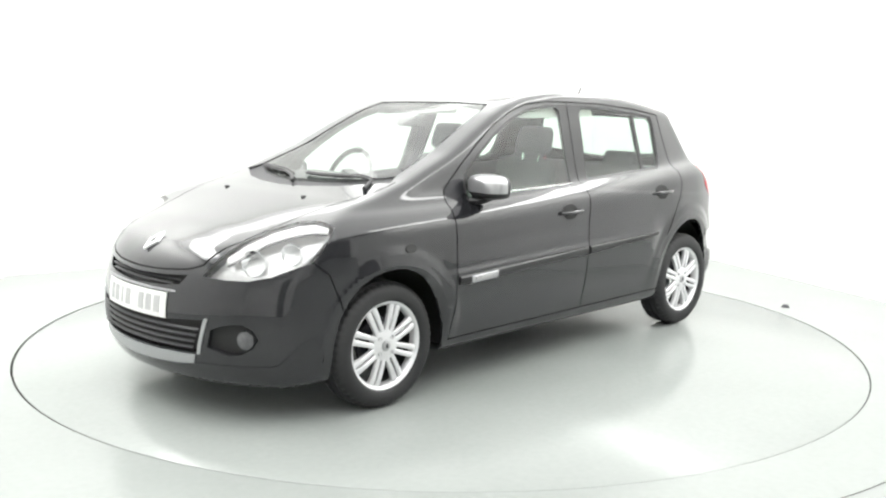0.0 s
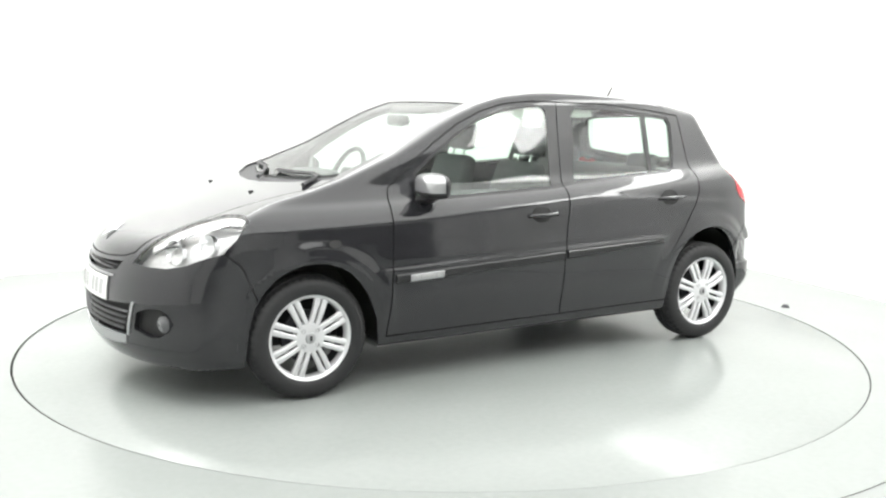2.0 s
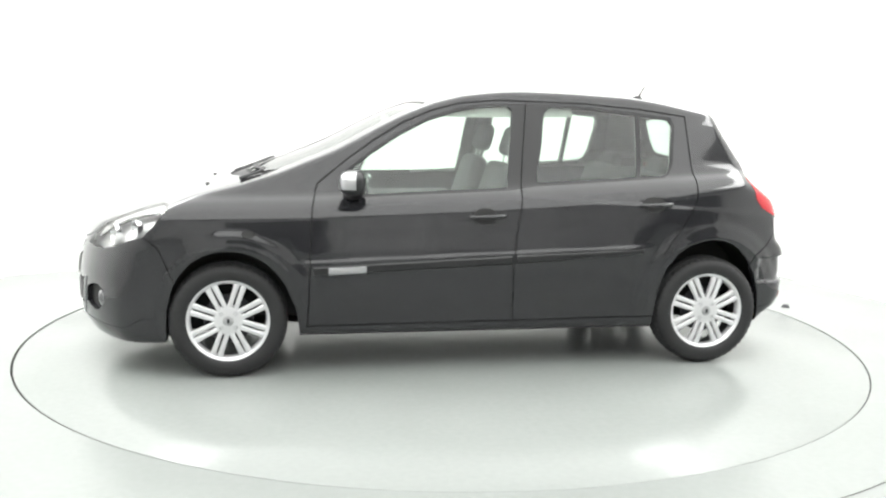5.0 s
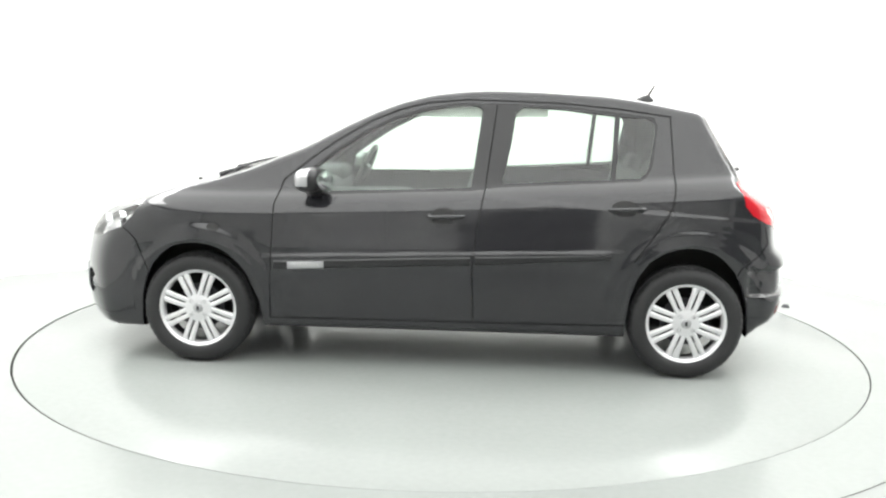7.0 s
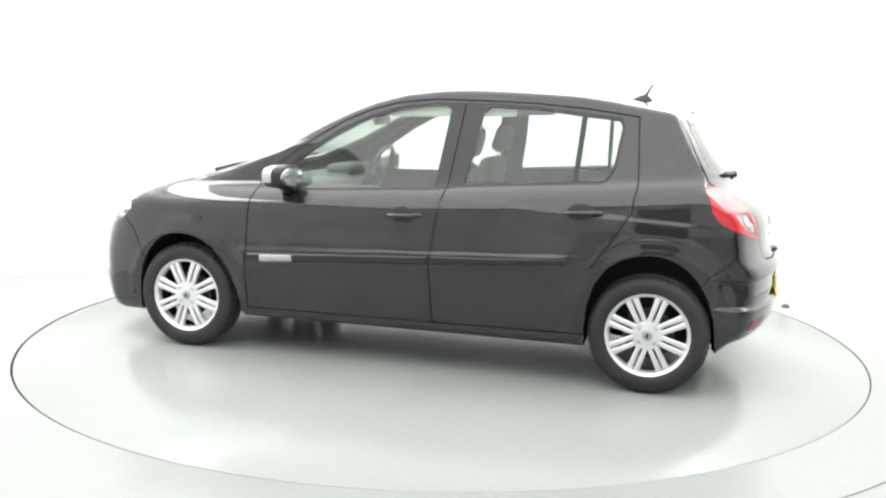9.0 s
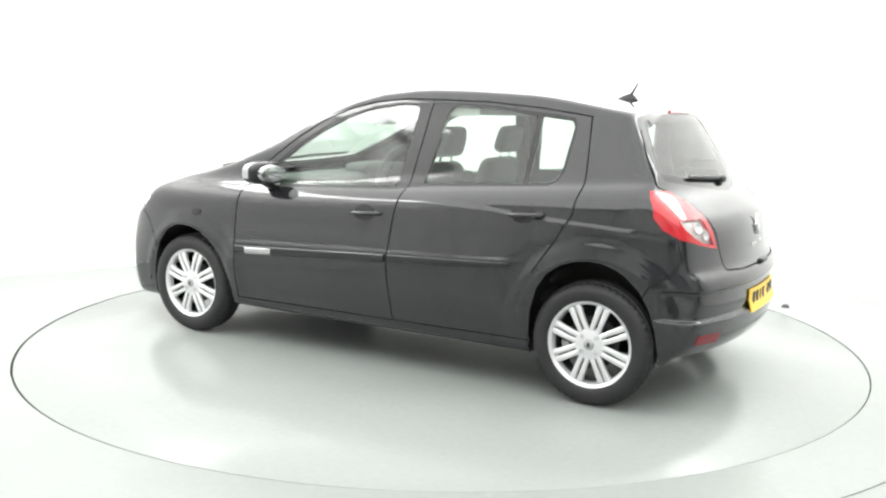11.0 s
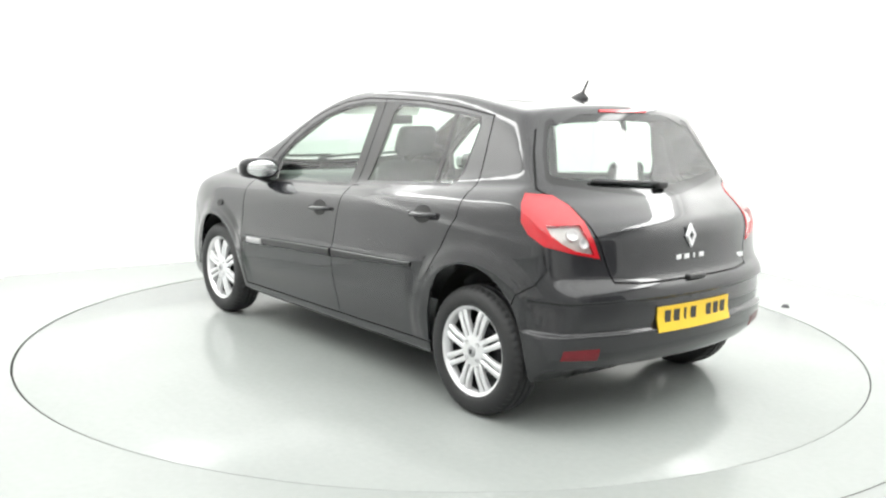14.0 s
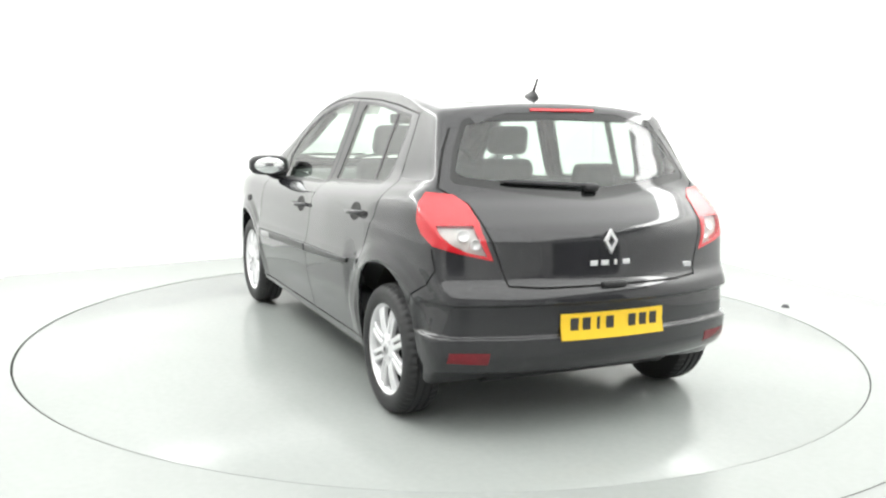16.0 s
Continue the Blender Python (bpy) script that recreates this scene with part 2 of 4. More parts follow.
def body(p, round_=0.014):
    """How deep a point lies inside the body's outer skin (x forward from the front axle, y left, z up)."""
    x, y, z = p[..., 0], np.abs(p[..., 1]), p[..., 2]
    lift = RISE(x) * step(0.6, 0.88, z)
    side = SIDE(z - lift) + PLAN(x) * (0.55 + 0.45 * step(0.3, 0.7, z))
    for cx, cz, r in ((-0.01, 0.31, 0.372), (-2.59, 0.34, 0.375)):
        d = np.hypot(x - cx, z - cz)
        side = side + (0.006 * np.exp(-((d - r + 0.008) / 0.022) ** 2) + 0.012 * step(r + 0.092, r + 0.030, d) * step(0.22, 0.02, x)) * step(0.15, 0.45, z)
    side = side + 0.02 * step(-1.3, -0.9, x) * step(0.95, 1.2, z)
    ledge = 0.588 + 0.037 * (-0.42 - x)
    door = step(-2.28, -2.10, x) * step(-0.30, -0.42, x)
    side = side + 0.011 * step(ledge + 0.030, ledge, z) * step(0.30, 0.50, z) * door
    side = side + 0.010 * step(ledge + 0.15, ledge + 0.01, z) * step(0.22, 0.50, z) * door
    crease = 0.93 + 0.07 * (x + 1.5)
    side = side + 0.007 * step(crease + 0.022, crease - 0.012, z) * step(-1.40, -1.85, x) * step(0.45, 0.80, z)
    band = step(0.442, 0.458, z) * step(0.592, 0.574, z)
    side = side - 0.021 * band * step(-2.87, -2.90, x)
    bow = 0.06 * step(0.1, -0.1, x) * step(-1.3, -0.9, x)
    top = TOP(x + bow * y * y) - (0.040 + 0.085 * step(0.15, 0.6, x) - 0.030 * step(-0.9, -1.3, x) + 0.12 * step(-2.1, -2.7, x)) * y * y
    front = FRONT(z) - 0.39 * y * y - 0.25 * y ** 4
    rear = REAR(z) + (0.20 - 0.05 * step(1.0, 1.1, z)) * y * y + 0.12 * y ** 4
    rear = rear + 0.023 * band
    low = 0.175 + 0.105 * step(-2.83, -2.99, x) + 0.03 * step(0.3, -0.3, x) * step(-2.9, -2.3, x)
    parts = np.stack([(side - y), (top - z) * 0.92, (front - x) * 0.95, (x - rear) * 0.95, z - low])
    return -round_ * np.log(np.exp(-np.clip(parts, -1, 1.5) / round_).sum(0))


def skin(level=0.0, rings=172, steps=154, fan=48):
    """Half of the body's skin (y from 0 up) as a grid of points where body() has the level."""
    xa, xb, z0 = -2.52, 0.12, 0.62
    phi = np.linspace(-np.pi / 2, np.pi / 2, steps + 1)
    rad = np.stack([0 * phi, np.cos(phi), np.sin(phi)], 1)
    rad[[0, -1], 1] = 0
    eyes, ways = [], []
    for a in np.linspace(radians(89.3), 0, fan, endpoint=False):
        eyes.append(np.tile((xa, 0, z0), (steps + 1, 1)))
        ways.append(rad * np.cos(a) + np.array((-np.sin(a), 0, 0)))
    for x in np.linspace(xa, xb, rings):
        eyes.append(np.tile((x, 0, z0), (steps + 1, 1)))
        ways.append(rad)
    for a in np.linspace(0, radians(89.3), fan + 1)[1:]:
        eyes.append(np.tile((xb, 0, z0), (steps + 1, 1)))
        ways.append(rad * np.cos(a) + np.array((np.sin(a), 0, 0)))
    e, w = np.array(eyes), np.array(ways)
    lo, hi = np.zeros(e.shape[:2]), np.full(e.shape[:2], np.nan)
    for s in np.arange(0.04, 1.6, 0.04):
        out = (body(e + s * w) < level) & np.isnan(hi)
        hi[out] = s
        lo[np.isnan(hi)] = s
    hi[np.isnan(hi)] = 1.6
    for _ in range(18):
        m = (lo + hi) / 2
        ins = body(e + m[..., None] * w) > level
        lo, hi = np.where(ins, m, lo), np.where(ins, hi, m)
    return e + lo[..., None] * w


def normals_at(p):
    g = np.stack([body(p + d) - body(p - d) for d in np.eye(3) * 0.002], -1)
    return -g / np.maximum(np.linalg.norm(g, axis=-1, keepdims=True), 1e-9)


def grid_bmesh(pts):
    bm = bmesh.new()
    n, m = pts.shape[:2]
    vs = [[bm.verts.new(pts[i, j]) for j in range(m)] for i in range(n)]
    for i in range(n - 1):
        for j in range(m - 1):
            bm.faces.new((vs[i][j], vs[i][j + 1], vs[i + 1][j + 1], vs[i + 1][j]))
    for row, back in ((vs[0], True), (vs[-1], False)):
        c = sum((v.co for v in row), Vector()) / len(row)
        c.y = 0
        pole = bm.verts.new(c)
        for a, b in zip(row, row[1:]):
            bm.faces.new((b, a, pole) if back else (a, b, pole))
    return bm


NAMES = ["body_shell"]
SKIN = grid_bmesh(skin())
LAYER = SKIN.faces.layers.int.new("what")
SIDEVIEW = (Vector((1, 0, 0)), Vector((0, 0, 1)))
ENDVIEW = (Vector((0, 1, 0)), Vector((0, 0, 1)))
TOPVIEW = (Vector((1, 0, 0)), Vector((0, 1, 0)))


def oblique(d):
    d = Vector(d).normalized()
    a = d.cross(Vector((0, 0, 1))).normalized()
    return a, a.cross(d).normalized()


def number(name):
    if name not in NAMES:
        NAMES.append(name)
    return NAMES.index(name)


def inside(p, poly):
    hit = False
    for (x0, y0), (x1, y1) in zip(poly, poly[1:] + poly[:1]):
        if (y0 > p[1]) != (y1 > p[1]) and p[0] < x0 + (p[1] - y0) / (y1 - y0) * (x1 - x0):
            hit = not hit
    return hit


def near_faces(poly, view, keep, pad=0.035):
    xs, ys = [p[0] for p in poly], [p[1] for p in poly]
    x0, x1, y0, y1 = min(xs) - pad, max(xs) + pad, min(ys) - pad, max(ys) + pad
    out = []
    for f in SKIN.faces:
        c = f.calc_center_median()
        if keep(c) and x0 < c.dot(view[0]) < x1 and y0 < c.dot(view[1]) < y1:
            out.append(f)
    return out


def bisect(faces, poly, view, closed=True):
    """Cuts the faces along the sides of a polygon seen in a view; returns the faces then."""
    for a, b in zip(poly, poly[1:] + (poly[:1] if closed else [])):
        dx, dy = b[0] - a[0], b[1] - a[1]
        if math.hypot(dx, dy) < 1e-5:
            continue
        pad = 0.03
        local, rest = [], []
        for f in faces:
            c = f.calc_center_median()
            u, v = c.dot(view[0]), c.dot(view[1])
            ok = min(a[0], b[0]) - pad < u < max(a[0], b[0]) + pad and min(a[1], b[1]) - pad < v < max(a[1], b[1]) + pad
            (local if ok else rest).append(f)
        if not local:
            continue
        geom = list({v for f in local for v in f.verts}) + list({e for f in local for e in f.edges}) + local
        no = (view[0] * -dy + view[1] * dx).normalized()
        co = view[0] * a[0] + view[1] * a[1]
        got = bmesh.ops.bisect_plane(SKIN, geom=geom, dist=2e-5, plane_co=co, plane_no=no)
        faces = rest + [g for g in got["geom"] if isinstance(g, bmesh.types.BMFace)]
    return faces


def flat_pts(poly, view):
    return [(Vector(p).dot(view[0]), Vector(p).dot(view[1])) if len(p) == 3 else p for p in poly]


def cut(name, poly, view, keep, sharp=True, only=None):
    """Names the faces inside a polygon, cut sharply along its sides."""
    poly = flat_pts(poly, view)
    faces = near_faces(poly, view, keep)
    if sharp:
        faces = bisect(faces, poly, view)
    k = number(name)
    for f in faces:
        c = f.calc_center_median()
        if inside((c.dot(view[0]), c.dot(view[1])), poly) and (only is None or NAMES[f[LAYER]] in only):
            f[LAYER] = k


def groove(line, view, keep, width=0.007, name="door_seal"):
    """A narrow gap along a line."""
    line = flat_pts(line, view)
    faces = near_faces(line, view, keep)
    k = number(name)
    for a, b in zip(line, line[1:]):
        d = Vector((b[0] - a[0], b[1] - a[1])).normalized()
        n = Vector((-d.y, d.x)) * width / 2
        a, b = Vector(a) - d * width / 2, Vector(b) + d * width / 2
        quad = [tuple(a + n), tuple(b + n), tuple(b - n), tuple(a - n)]
        faces = bisect(faces, quad, view)
        for f in faces:
            c = f.calc_center_median()
            if inside((c.dot(view[0]), c.dot(view[1])), quad):
                f[LAYER] = k


def left_side(c):
    return c.y > 0.42 and -2.75 < c.x < 0.45


def low_side(c):
    return c.y > 0.46


def nose(c):
    return c.x > 0.42 and c.z > 0.15


def tail(c):
    return c.x < -2.70


ARCH_F = [(0.315, 0.10), (0.309, 0.242), (0.300, 0.36), (0.277, 0.459), (0.235, 0.535), (0.175, 0.599), (0.115, 0.637), (0.051, 0.656), (-0.01, 0.660), (-0.07, 0.654),
          (-0.135, 0.632), (-0.19, 0.598), (-0.24, 0.548), (-0.285, 0.485), (-0.338, 0.356), (-0.356, 0.24), (-0.356, 0.10)]
ARCH_R = [(-2.255, 0.10), (-2.262, 0.30), (-2.275, 0.43), (-2.310, 0.54), (-2.372, 0.625), (-2.44, 0.670), (-2.512, 0.692), (-2.57, 0.698), (-2.63, 0.692),
          (-2.69, 0.672), (-2.743, 0.638), (-2.80, 0.580), (-2.845, 0.505), (-2.880, 0.40), (-2.895, 0.28), (-2.90, 0.10)]
FWIN = [(-0.600, 0.932), (-0.622, 1.052), (-0.735, 1.140), (-0.88, 1.235), (-1.03, 1.310), (-1.20, 1.364), (-1.36, 1.388), (-1.465, 1.391), (-1.492, 1.372), (-1.443, 0.970)]
RWIN = [(-1.606, 0.995), (-1.645, 1.182), (-1.670, 1.355), (-1.705, 1.389), (-1.95, 1.380), (-2.185, 1.352), (-2.165, 1.028)]
QWIN = [(-2.190, 1.031), (-2.212, 1.350), (-2.370, 1.334), (-2.390, 1.302), (-2.362, 1.100), (-2.340, 1.055), (-2.308, 1.038)]
BPOST = [(-1.449, 0.972), (-1.497, 1.372), (-1.470, 1.397), (-1.69, 1.397), (-1.664, 1.36), (-1.600, 0.993)]
CPOST = [(-2.169, 1.030), (-2.189, 1.352), (-2.208, 1.350), (-2.186, 1.031)]
GREEN = [(-0.585, 0.915), (-0.60, 1.055), (-0.73, 1.155), (-0.88, 1.252), (-1.03, 1.325), (-1.20, 1.379), (-1.36, 1.402), (-1.70, 1.403), (-1.95, 1.394), (-2.20, 1.366), (-2.385, 1.347),
         (-2.405, 1.302), (-2.377, 1.095), (-2.35, 1.045), (-2.312, 1.021), (-1.60, 0.976), (-1.44, 0.954)]
A_LINE = [(-0.45, 0.985), (-0.60, 1.105), (-0.74, 1.205), (-0.90, 1.300), (-1.05, 1.362), (-1.20, 1.402), (-1.40, 1.422), (-1.57, 1.420), (-1.9, 1.412), (-2.2, 1.388), (-2.47, 1.352)]
F_LINE = [(-0.45, 0.985), (-0.420, 0.87), (-0.413, 0.70), (-0.408, 0.58), (-0.395, 0.262)]
B_LINE = [(-1.572, 1.418), (-1.518, 0.975), (-1.484, 0.785), (-1.460, 0.58), (-1.470, 0.30), (-1.478, 0.268)]
R_LINE = [(-2.470, 1.352), (-2.490, 1.02), (-2.472, 0.90), (-2.385, 0.755), (-2.290, 0.62)]
SILL = [(-0.395, 0.262), (-1.478, 0.268), (-2.262, 0.275)]
WSCREEN = [(-0.075, -0.1), (-0.078, 0.0), (-0.10, 0.20), (-0.15, 0.36), (-0.262, 0.555), (-0.45, 0.528), (-0.625, 0.508), (-0.80, 0.488), (-0.94, 0.470), (-1.045, 0.43), (-1.04, 0.2), (-1.036, 0.0), (-1.036, -0.1)]
COWL = [(0.02, -0.1), (0.018, 0.0), (-0.005, 0.20), (-0.06, 0.38), (-0.19, 0.60), (-0.262, 0.560), (-0.15, 0.36), (-0.10, 0.20), (-0.078, 0.0), (-0.075, -0.1)]
HOODFRONT = [(-0.02, 0.655), (0.0, 0.655), (0.2, 0.660), (0.34, 0.674), (0.408, 0.697)]
HOODLINE = [(0.802, -0.02), (0.800, 0.0), (0.786, 0.18), (0.742, 0.34), (0.700, 0.408), (0.556, 0.482), (0.421, 0.503), (0.288, 0.535), (0.106, 0.588), (-0.10, 0.625), (-0.20, 0.62)]
HEAD = [(0.720, 0.421, 0.651), (0.672, 0.528, 0.644), (0.617, 0.614, 0.645), (0.552, 0.686, 0.665), (0.477, 0.742, 0.700), (0.408, 0.776, 0.721), (0.347, 0.786, 0.782), (0.281, 0.768, 0.859), (0.281, 0.681, 0.882), (0.323, 0.574, 0.874), (0.431, 0.514, 0.839), (0.561, 0.491, 0.791), (0.667, 0.456, 0.719)]
TAIL = [(-2.785, 0.705, 1.024), (-2.866, 0.626, 1.022), (-2.93, 0.585, 0.982), (-3.006, 0.567, 0.916), (-3.053, 0.556, 0.840), (-3.068, 0.53, 0.764), (-3.02, 0.665, 0.793), (-2.95, 0.745, 0.818),
        (-2.88, 0.770, 0.862), (-2.838, 0.773, 0.91), (-2.80, 0.74, 0.985)]
TAILCLEAR = [(-2.930, 0.720, 0.898), (-3.000, 0.590, 0.903), (-3.042, 0.578, 0.840), (-3.060, 0.555, 0.782), (-3.030, 0.636, 0.800), (-2.995, 0.684, 0.828), (-2.955, 0.712, 0.862)]
REARWIN = [(-0.1, 0.992), (0.0, 0.992), (0.14, 1.001), (0.39, 1.033), (0.60, 1.064), (0.618, 1.085), (0.575, 1.20), (0.50, 1.335), (0.3, 1.362), (0.0, 1.370), (-0.1, 1.370)]
CLEARWIN = [(-0.1, 1.040), (0.0, 1.040), (0.2, 1.054), (0.42, 1.078), (0.572, 1.096), (0.584, 1.113), (0.550, 1.20), (0.492, 1.302), (0.462, 1.322), (0.3, 1.330), (0.0, 1.338), (-0.1, 1.338)]
GATE = [(-0.1, 0.652), (0.0, 0.652), (0.34, 0.652), (0.475, 0.662), (0.503, 0.747), (0.55, 0.89), (0.575, 0.985), (0.672, 1.045), (0.645, 1.12), (0.615, 1.20), (0.535, 1.352), (0.3, 1.388), (0.0, 1.402), (-0.1, 1.402)]
UGRILLE = [(-0.1, 0.588), (0.0, 0.588), (0.22, 0.596), (0.315, 0.609), (0.348, 0.650), (0.2, 0.640), (0.0, 0.634), (-0.1, 0.634)]
LGRILLE = [(-0.1, 0.318), (0.0, 0.316), (0.15, 0.316), (0.30, 0.318), (0.415, 0.322), (0.452, 0.470), (0.24, 0.452), (0.0, 0.446), (-0.1, 0.446)]
LIP = [(-0.1, 0.252), (0.0, 0.252), (0.13, 0.254), (0.30, 0.262), (0.392, 0.272), (0.408, 0.312), (0.15, 0.308), (0.0, 0.306), (-0.1, 0.306)]
FOG = [(0.468, 0.352), (0.52, 0.335), (0.56, 0.322), (0.605, 0.330), (0.650, 0.362), (0.668, 0.400), (0.650, 0.440), (0.61, 0.462), (0.565, 0.460), (0.520, 0.446), (0.484, 0.430)]
REFLECTOR = [(0.560, 0.336), (0.558, 0.388), (0.715, 0.388), (0.72, 0.345)]

HEADVIEW, TAILVIEW = oblique((0.62, 0.52, 0.58)), oblique((-0.70, 0.66, 0.18))

# edge loops along the folds of the skin
for z in (0.442, 0.450, 0.458, 0.574, 0.583, 0.592):
    line = [(-0.05, z), (0.9, z)]
    bisect(near_faces(line, ENDVIEW, lambda c: c.x < -2.84), line, ENDVIEW, False)
for z in (0.588, 0.603, 0.618):
    line = [(-0.30, z - 0.0044), (-2.28, z + 0.0688)]
    bisect(near_faces(line, SIDEVIEW, left_side), line, SIDEVIEW, False)
for z in (-0.012, 0.005, 0.022):
    line = [(-1.40, 0.937 + z), (-2.74, 0.8432 + z)]
    bisect(near_faces(line, SIDEVIEW, left_side), line, SIDEVIEW, False)
cut("opening", ARCH_F, SIDEVIEW, low_side)
cut("opening", ARCH_R, SIDEVIEW, low_side)
for line in (A_LINE, F_LINE, B_LINE, R_LINE, SILL):
    groove(line, SIDEVIEW, left_side)
groove([(0.40, 0.72), (0.33, 0.665), (0.262, 0.50)], SIDEVIEW, low_side, 0.006)
groove([(-2.955, 0.805), (-2.975, 0.72), (-2.93, 0.655), (-2.845, 0.60), (-2.82, 0.555)], SIDEVIEW, low_side, 0.006)
groove(HOODLINE[4:], TOPVIEW, lambda c: c.z > 0.66 and c.x > -0.3, 0.007)
groove(HOODFRONT, ENDVIEW, nose, 0.007)
groove(GATE, ENDVIEW, tail, 0.008)
cut("window_trim", GREEN, SIDEVIEW, lambda c: c.y > 0.42 and c.z > 0.85, only=("body_shell",))
cut("front_window", FWIN, SIDEVIEW, lambda c: c.y > 0.42 and c.z > 0.85)
cut("rear_side_window", RWIN, SIDEVIEW, lambda c: c.y > 0.42 and c.z > 0.85)
cut("quarter_window", QWIN, SIDEVIEW, lambda c: c.y > 0.42 and c.z > 0.85)
cut("cowl", COWL, TOPVIEW, lambda c: c.z > 0.9)
cut("windscreen", WSCREEN, TOPVIEW, lambda c: c.z > 0.93)
groove(WSCREEN[1:-1], TOPVIEW, lambda c: c.z > 0.93, 0.012)
cut("window_border", REARWIN, ENDVIEW, tail)
cut("rear_window", CLEARWIN, ENDVIEW, tail)
cut("headlight", HEAD, HEADVIEW, lambda c: c.x > 0.15 and c.z > 0.58 and c.y > 0.3)
cut("tail_light", TAIL, TAILVIEW, lambda c: c.x < -2.65 and c.y > 0.4)
cut("reversing_light", TAILCLEAR, TAILVIEW, lambda c: c.x < -2.8 and c.y > 0.4)
cut("upper_grille", UGRILLE, ENDVIEW, nose)
cut("lower_grille", LGRILLE, ENDVIEW, nose)
cut("bumper_lip", LIP, ENDVIEW, nose)
cut("fog_recess", FOG, ENDVIEW, nose)
cut("reflector", REFLECTOR, ENDVIEW, lambda c: c.x < -2.8)
# whole panels between the gaps
cut("hood", [(0.9, -0.02), (0.9, 0.2), (0.80, 0.40)] + HOODLINE[4:] + [(-0.2, 0.5), (-0.05, 0.36), (0.0, 0.2), (0.02, 0.0), (0.02, -0.02)], TOPVIEW, lambda c: c.z > 0.656 + 0.25 * c.y * c.y, False, ("body_shell",))
cut("front_door", F_LINE + [(-1.478, 0.268)] + B_LINE[:-1][::-1] + A_LINE[1:8][::-1], SIDEVIEW, left_side, False, ("body_shell",))
cut("rear_door", B_LINE + [(-2.262, 0.275), (-2.262, 0.50)] + R_LINE[::-1] + A_LINE[8:10][::-1], SIDEVIEW, left_side, False, ("body_shell",))
cut("tailgate", GATE, ENDVIEW, tail, False, ("body_shell",))
for f in SKIN.faces:
    c = f.calc_center_median()
    what = NAMES[f[LAYER]]
    if what == "body_shell":
        if f.normal.z < -0.8 and c.z < 0.26:
            f[LAYER] = number("underbody")
        elif c.x > 0.26 + max(0, c.z - 0.5) * 0.62 and c.z < 0.80 and c.z < 0.67 + max(0, c.y - 0.6) * 0.4:
            f[LAYER] = number("front_bumper")
        elif c.x < -2.83 and c.z < 0.80 and (c.z < 0.66 or c.x < -2.96):
            f[LAYER] = number("rear_bumper")

SKIN.verts.index_update()
VERTS = np.array([v.co[:] for v in SKIN.verts])
MIDDLE = np.abs(VERTS[:, 1]) < 1e-5
for _ in range(2):
    NORMALS = normals_at(VERTS)
    VERTS -= np.clip(body(VERTS), -0.01, 0.01)[:, None] * -NORMALS
VERTS[MIDDLE, 1] = 0
NORMALS = normals_at(VERTS)
NORMALS[MIDDLE, 1] = 0
FACES = {}
for f in SKIN.faces:
    FACES.setdefault(NAMES[f[LAYER]], []).append(tuple(v.index for v in f.verts))
SKIN.free()


def panel(name, mat, both, depth=0.014, sink=0.0, label="", parent=None, sign=1, rename=None, spread=1.0, cull=None):
    """A panel of the skin with turned-in edges; both: one piece across the middle, else the piece of one side."""
    faces = FACES.get(name, [])
    if cull:
        faces = [f for f in faces if cull(VERTS[list(f)].mean(0))]
    edges = {}
    for f in faces:
        for a, b in zip(f, f[1:] + f[:1]):
            edges.setdefault((min(a, b), max(a, b)), []).append((a, b))
    rim = [e[0] for k, e in edges.items() if len(e) == 1 and not (both and MIDDLE[k[0]] and MIDDLE[k[1]])]
    used = sorted({v for f in faces for v in f})
    place = {v: i for i, v in enumerate(used)}
    pts = [VERTS[v] - sink * NORMALS[v] for v in used]
    nor = [NORMALS[v] for v in used]
    out, loops = [], []
    for f in faces:
        out.append([place[v] for v in f])
        loops += [nor[place[v]] for v in f]
    deep = {}
    for a, b in rim if depth else ():
        for v in (a, b):
            if v not in deep:
                deep[v] = len(pts)
                pts.append(VERTS[v] - (sink + depth) * NORMALS[v])
        out.append([place[b], place[a], deep[a], deep[b]])
        d = VERTS[b] - VERTS[a]
        n = np.cross(d, NORMALS[a])
        n = n / max(np.linalg.norm(n), 1e-9)
        loops += [n] * 4
    pts, loops = np.array(pts), np.array(loops)
    flip = np.array((1, -1, 1))
    verts, polys, norms = [], [], []
    for s in ((1, -1) if both else (sign,)):
        base = len(verts)
        verts += list(pts * (flip if s < 0 else 1))
        at = 0
        for f in out:
            ls = loops[at:at + len(f)]
            at += len(f)
            if s > 0:
                polys.append([base + i for i in f])
                norms += list(ls)
            else:
                polys.append([base + i for i in f[::-1]])
                norms += list(ls[::-1] * flip)
    me = bpy.data.meshes.new(name)
    me.from_pydata([tuple(v - np.array(AXIS)) for v in verts], [], polys)
    me.materials.append(mat)
    me.shade_smooth()
    if len(norms) == len(me.loops):
        me.normals_split_custom_set([tuple(n) for n in norms])
    ob = new(rename or name, me)
    ob.parent = parent or CAR
    return tagged(ob, label)


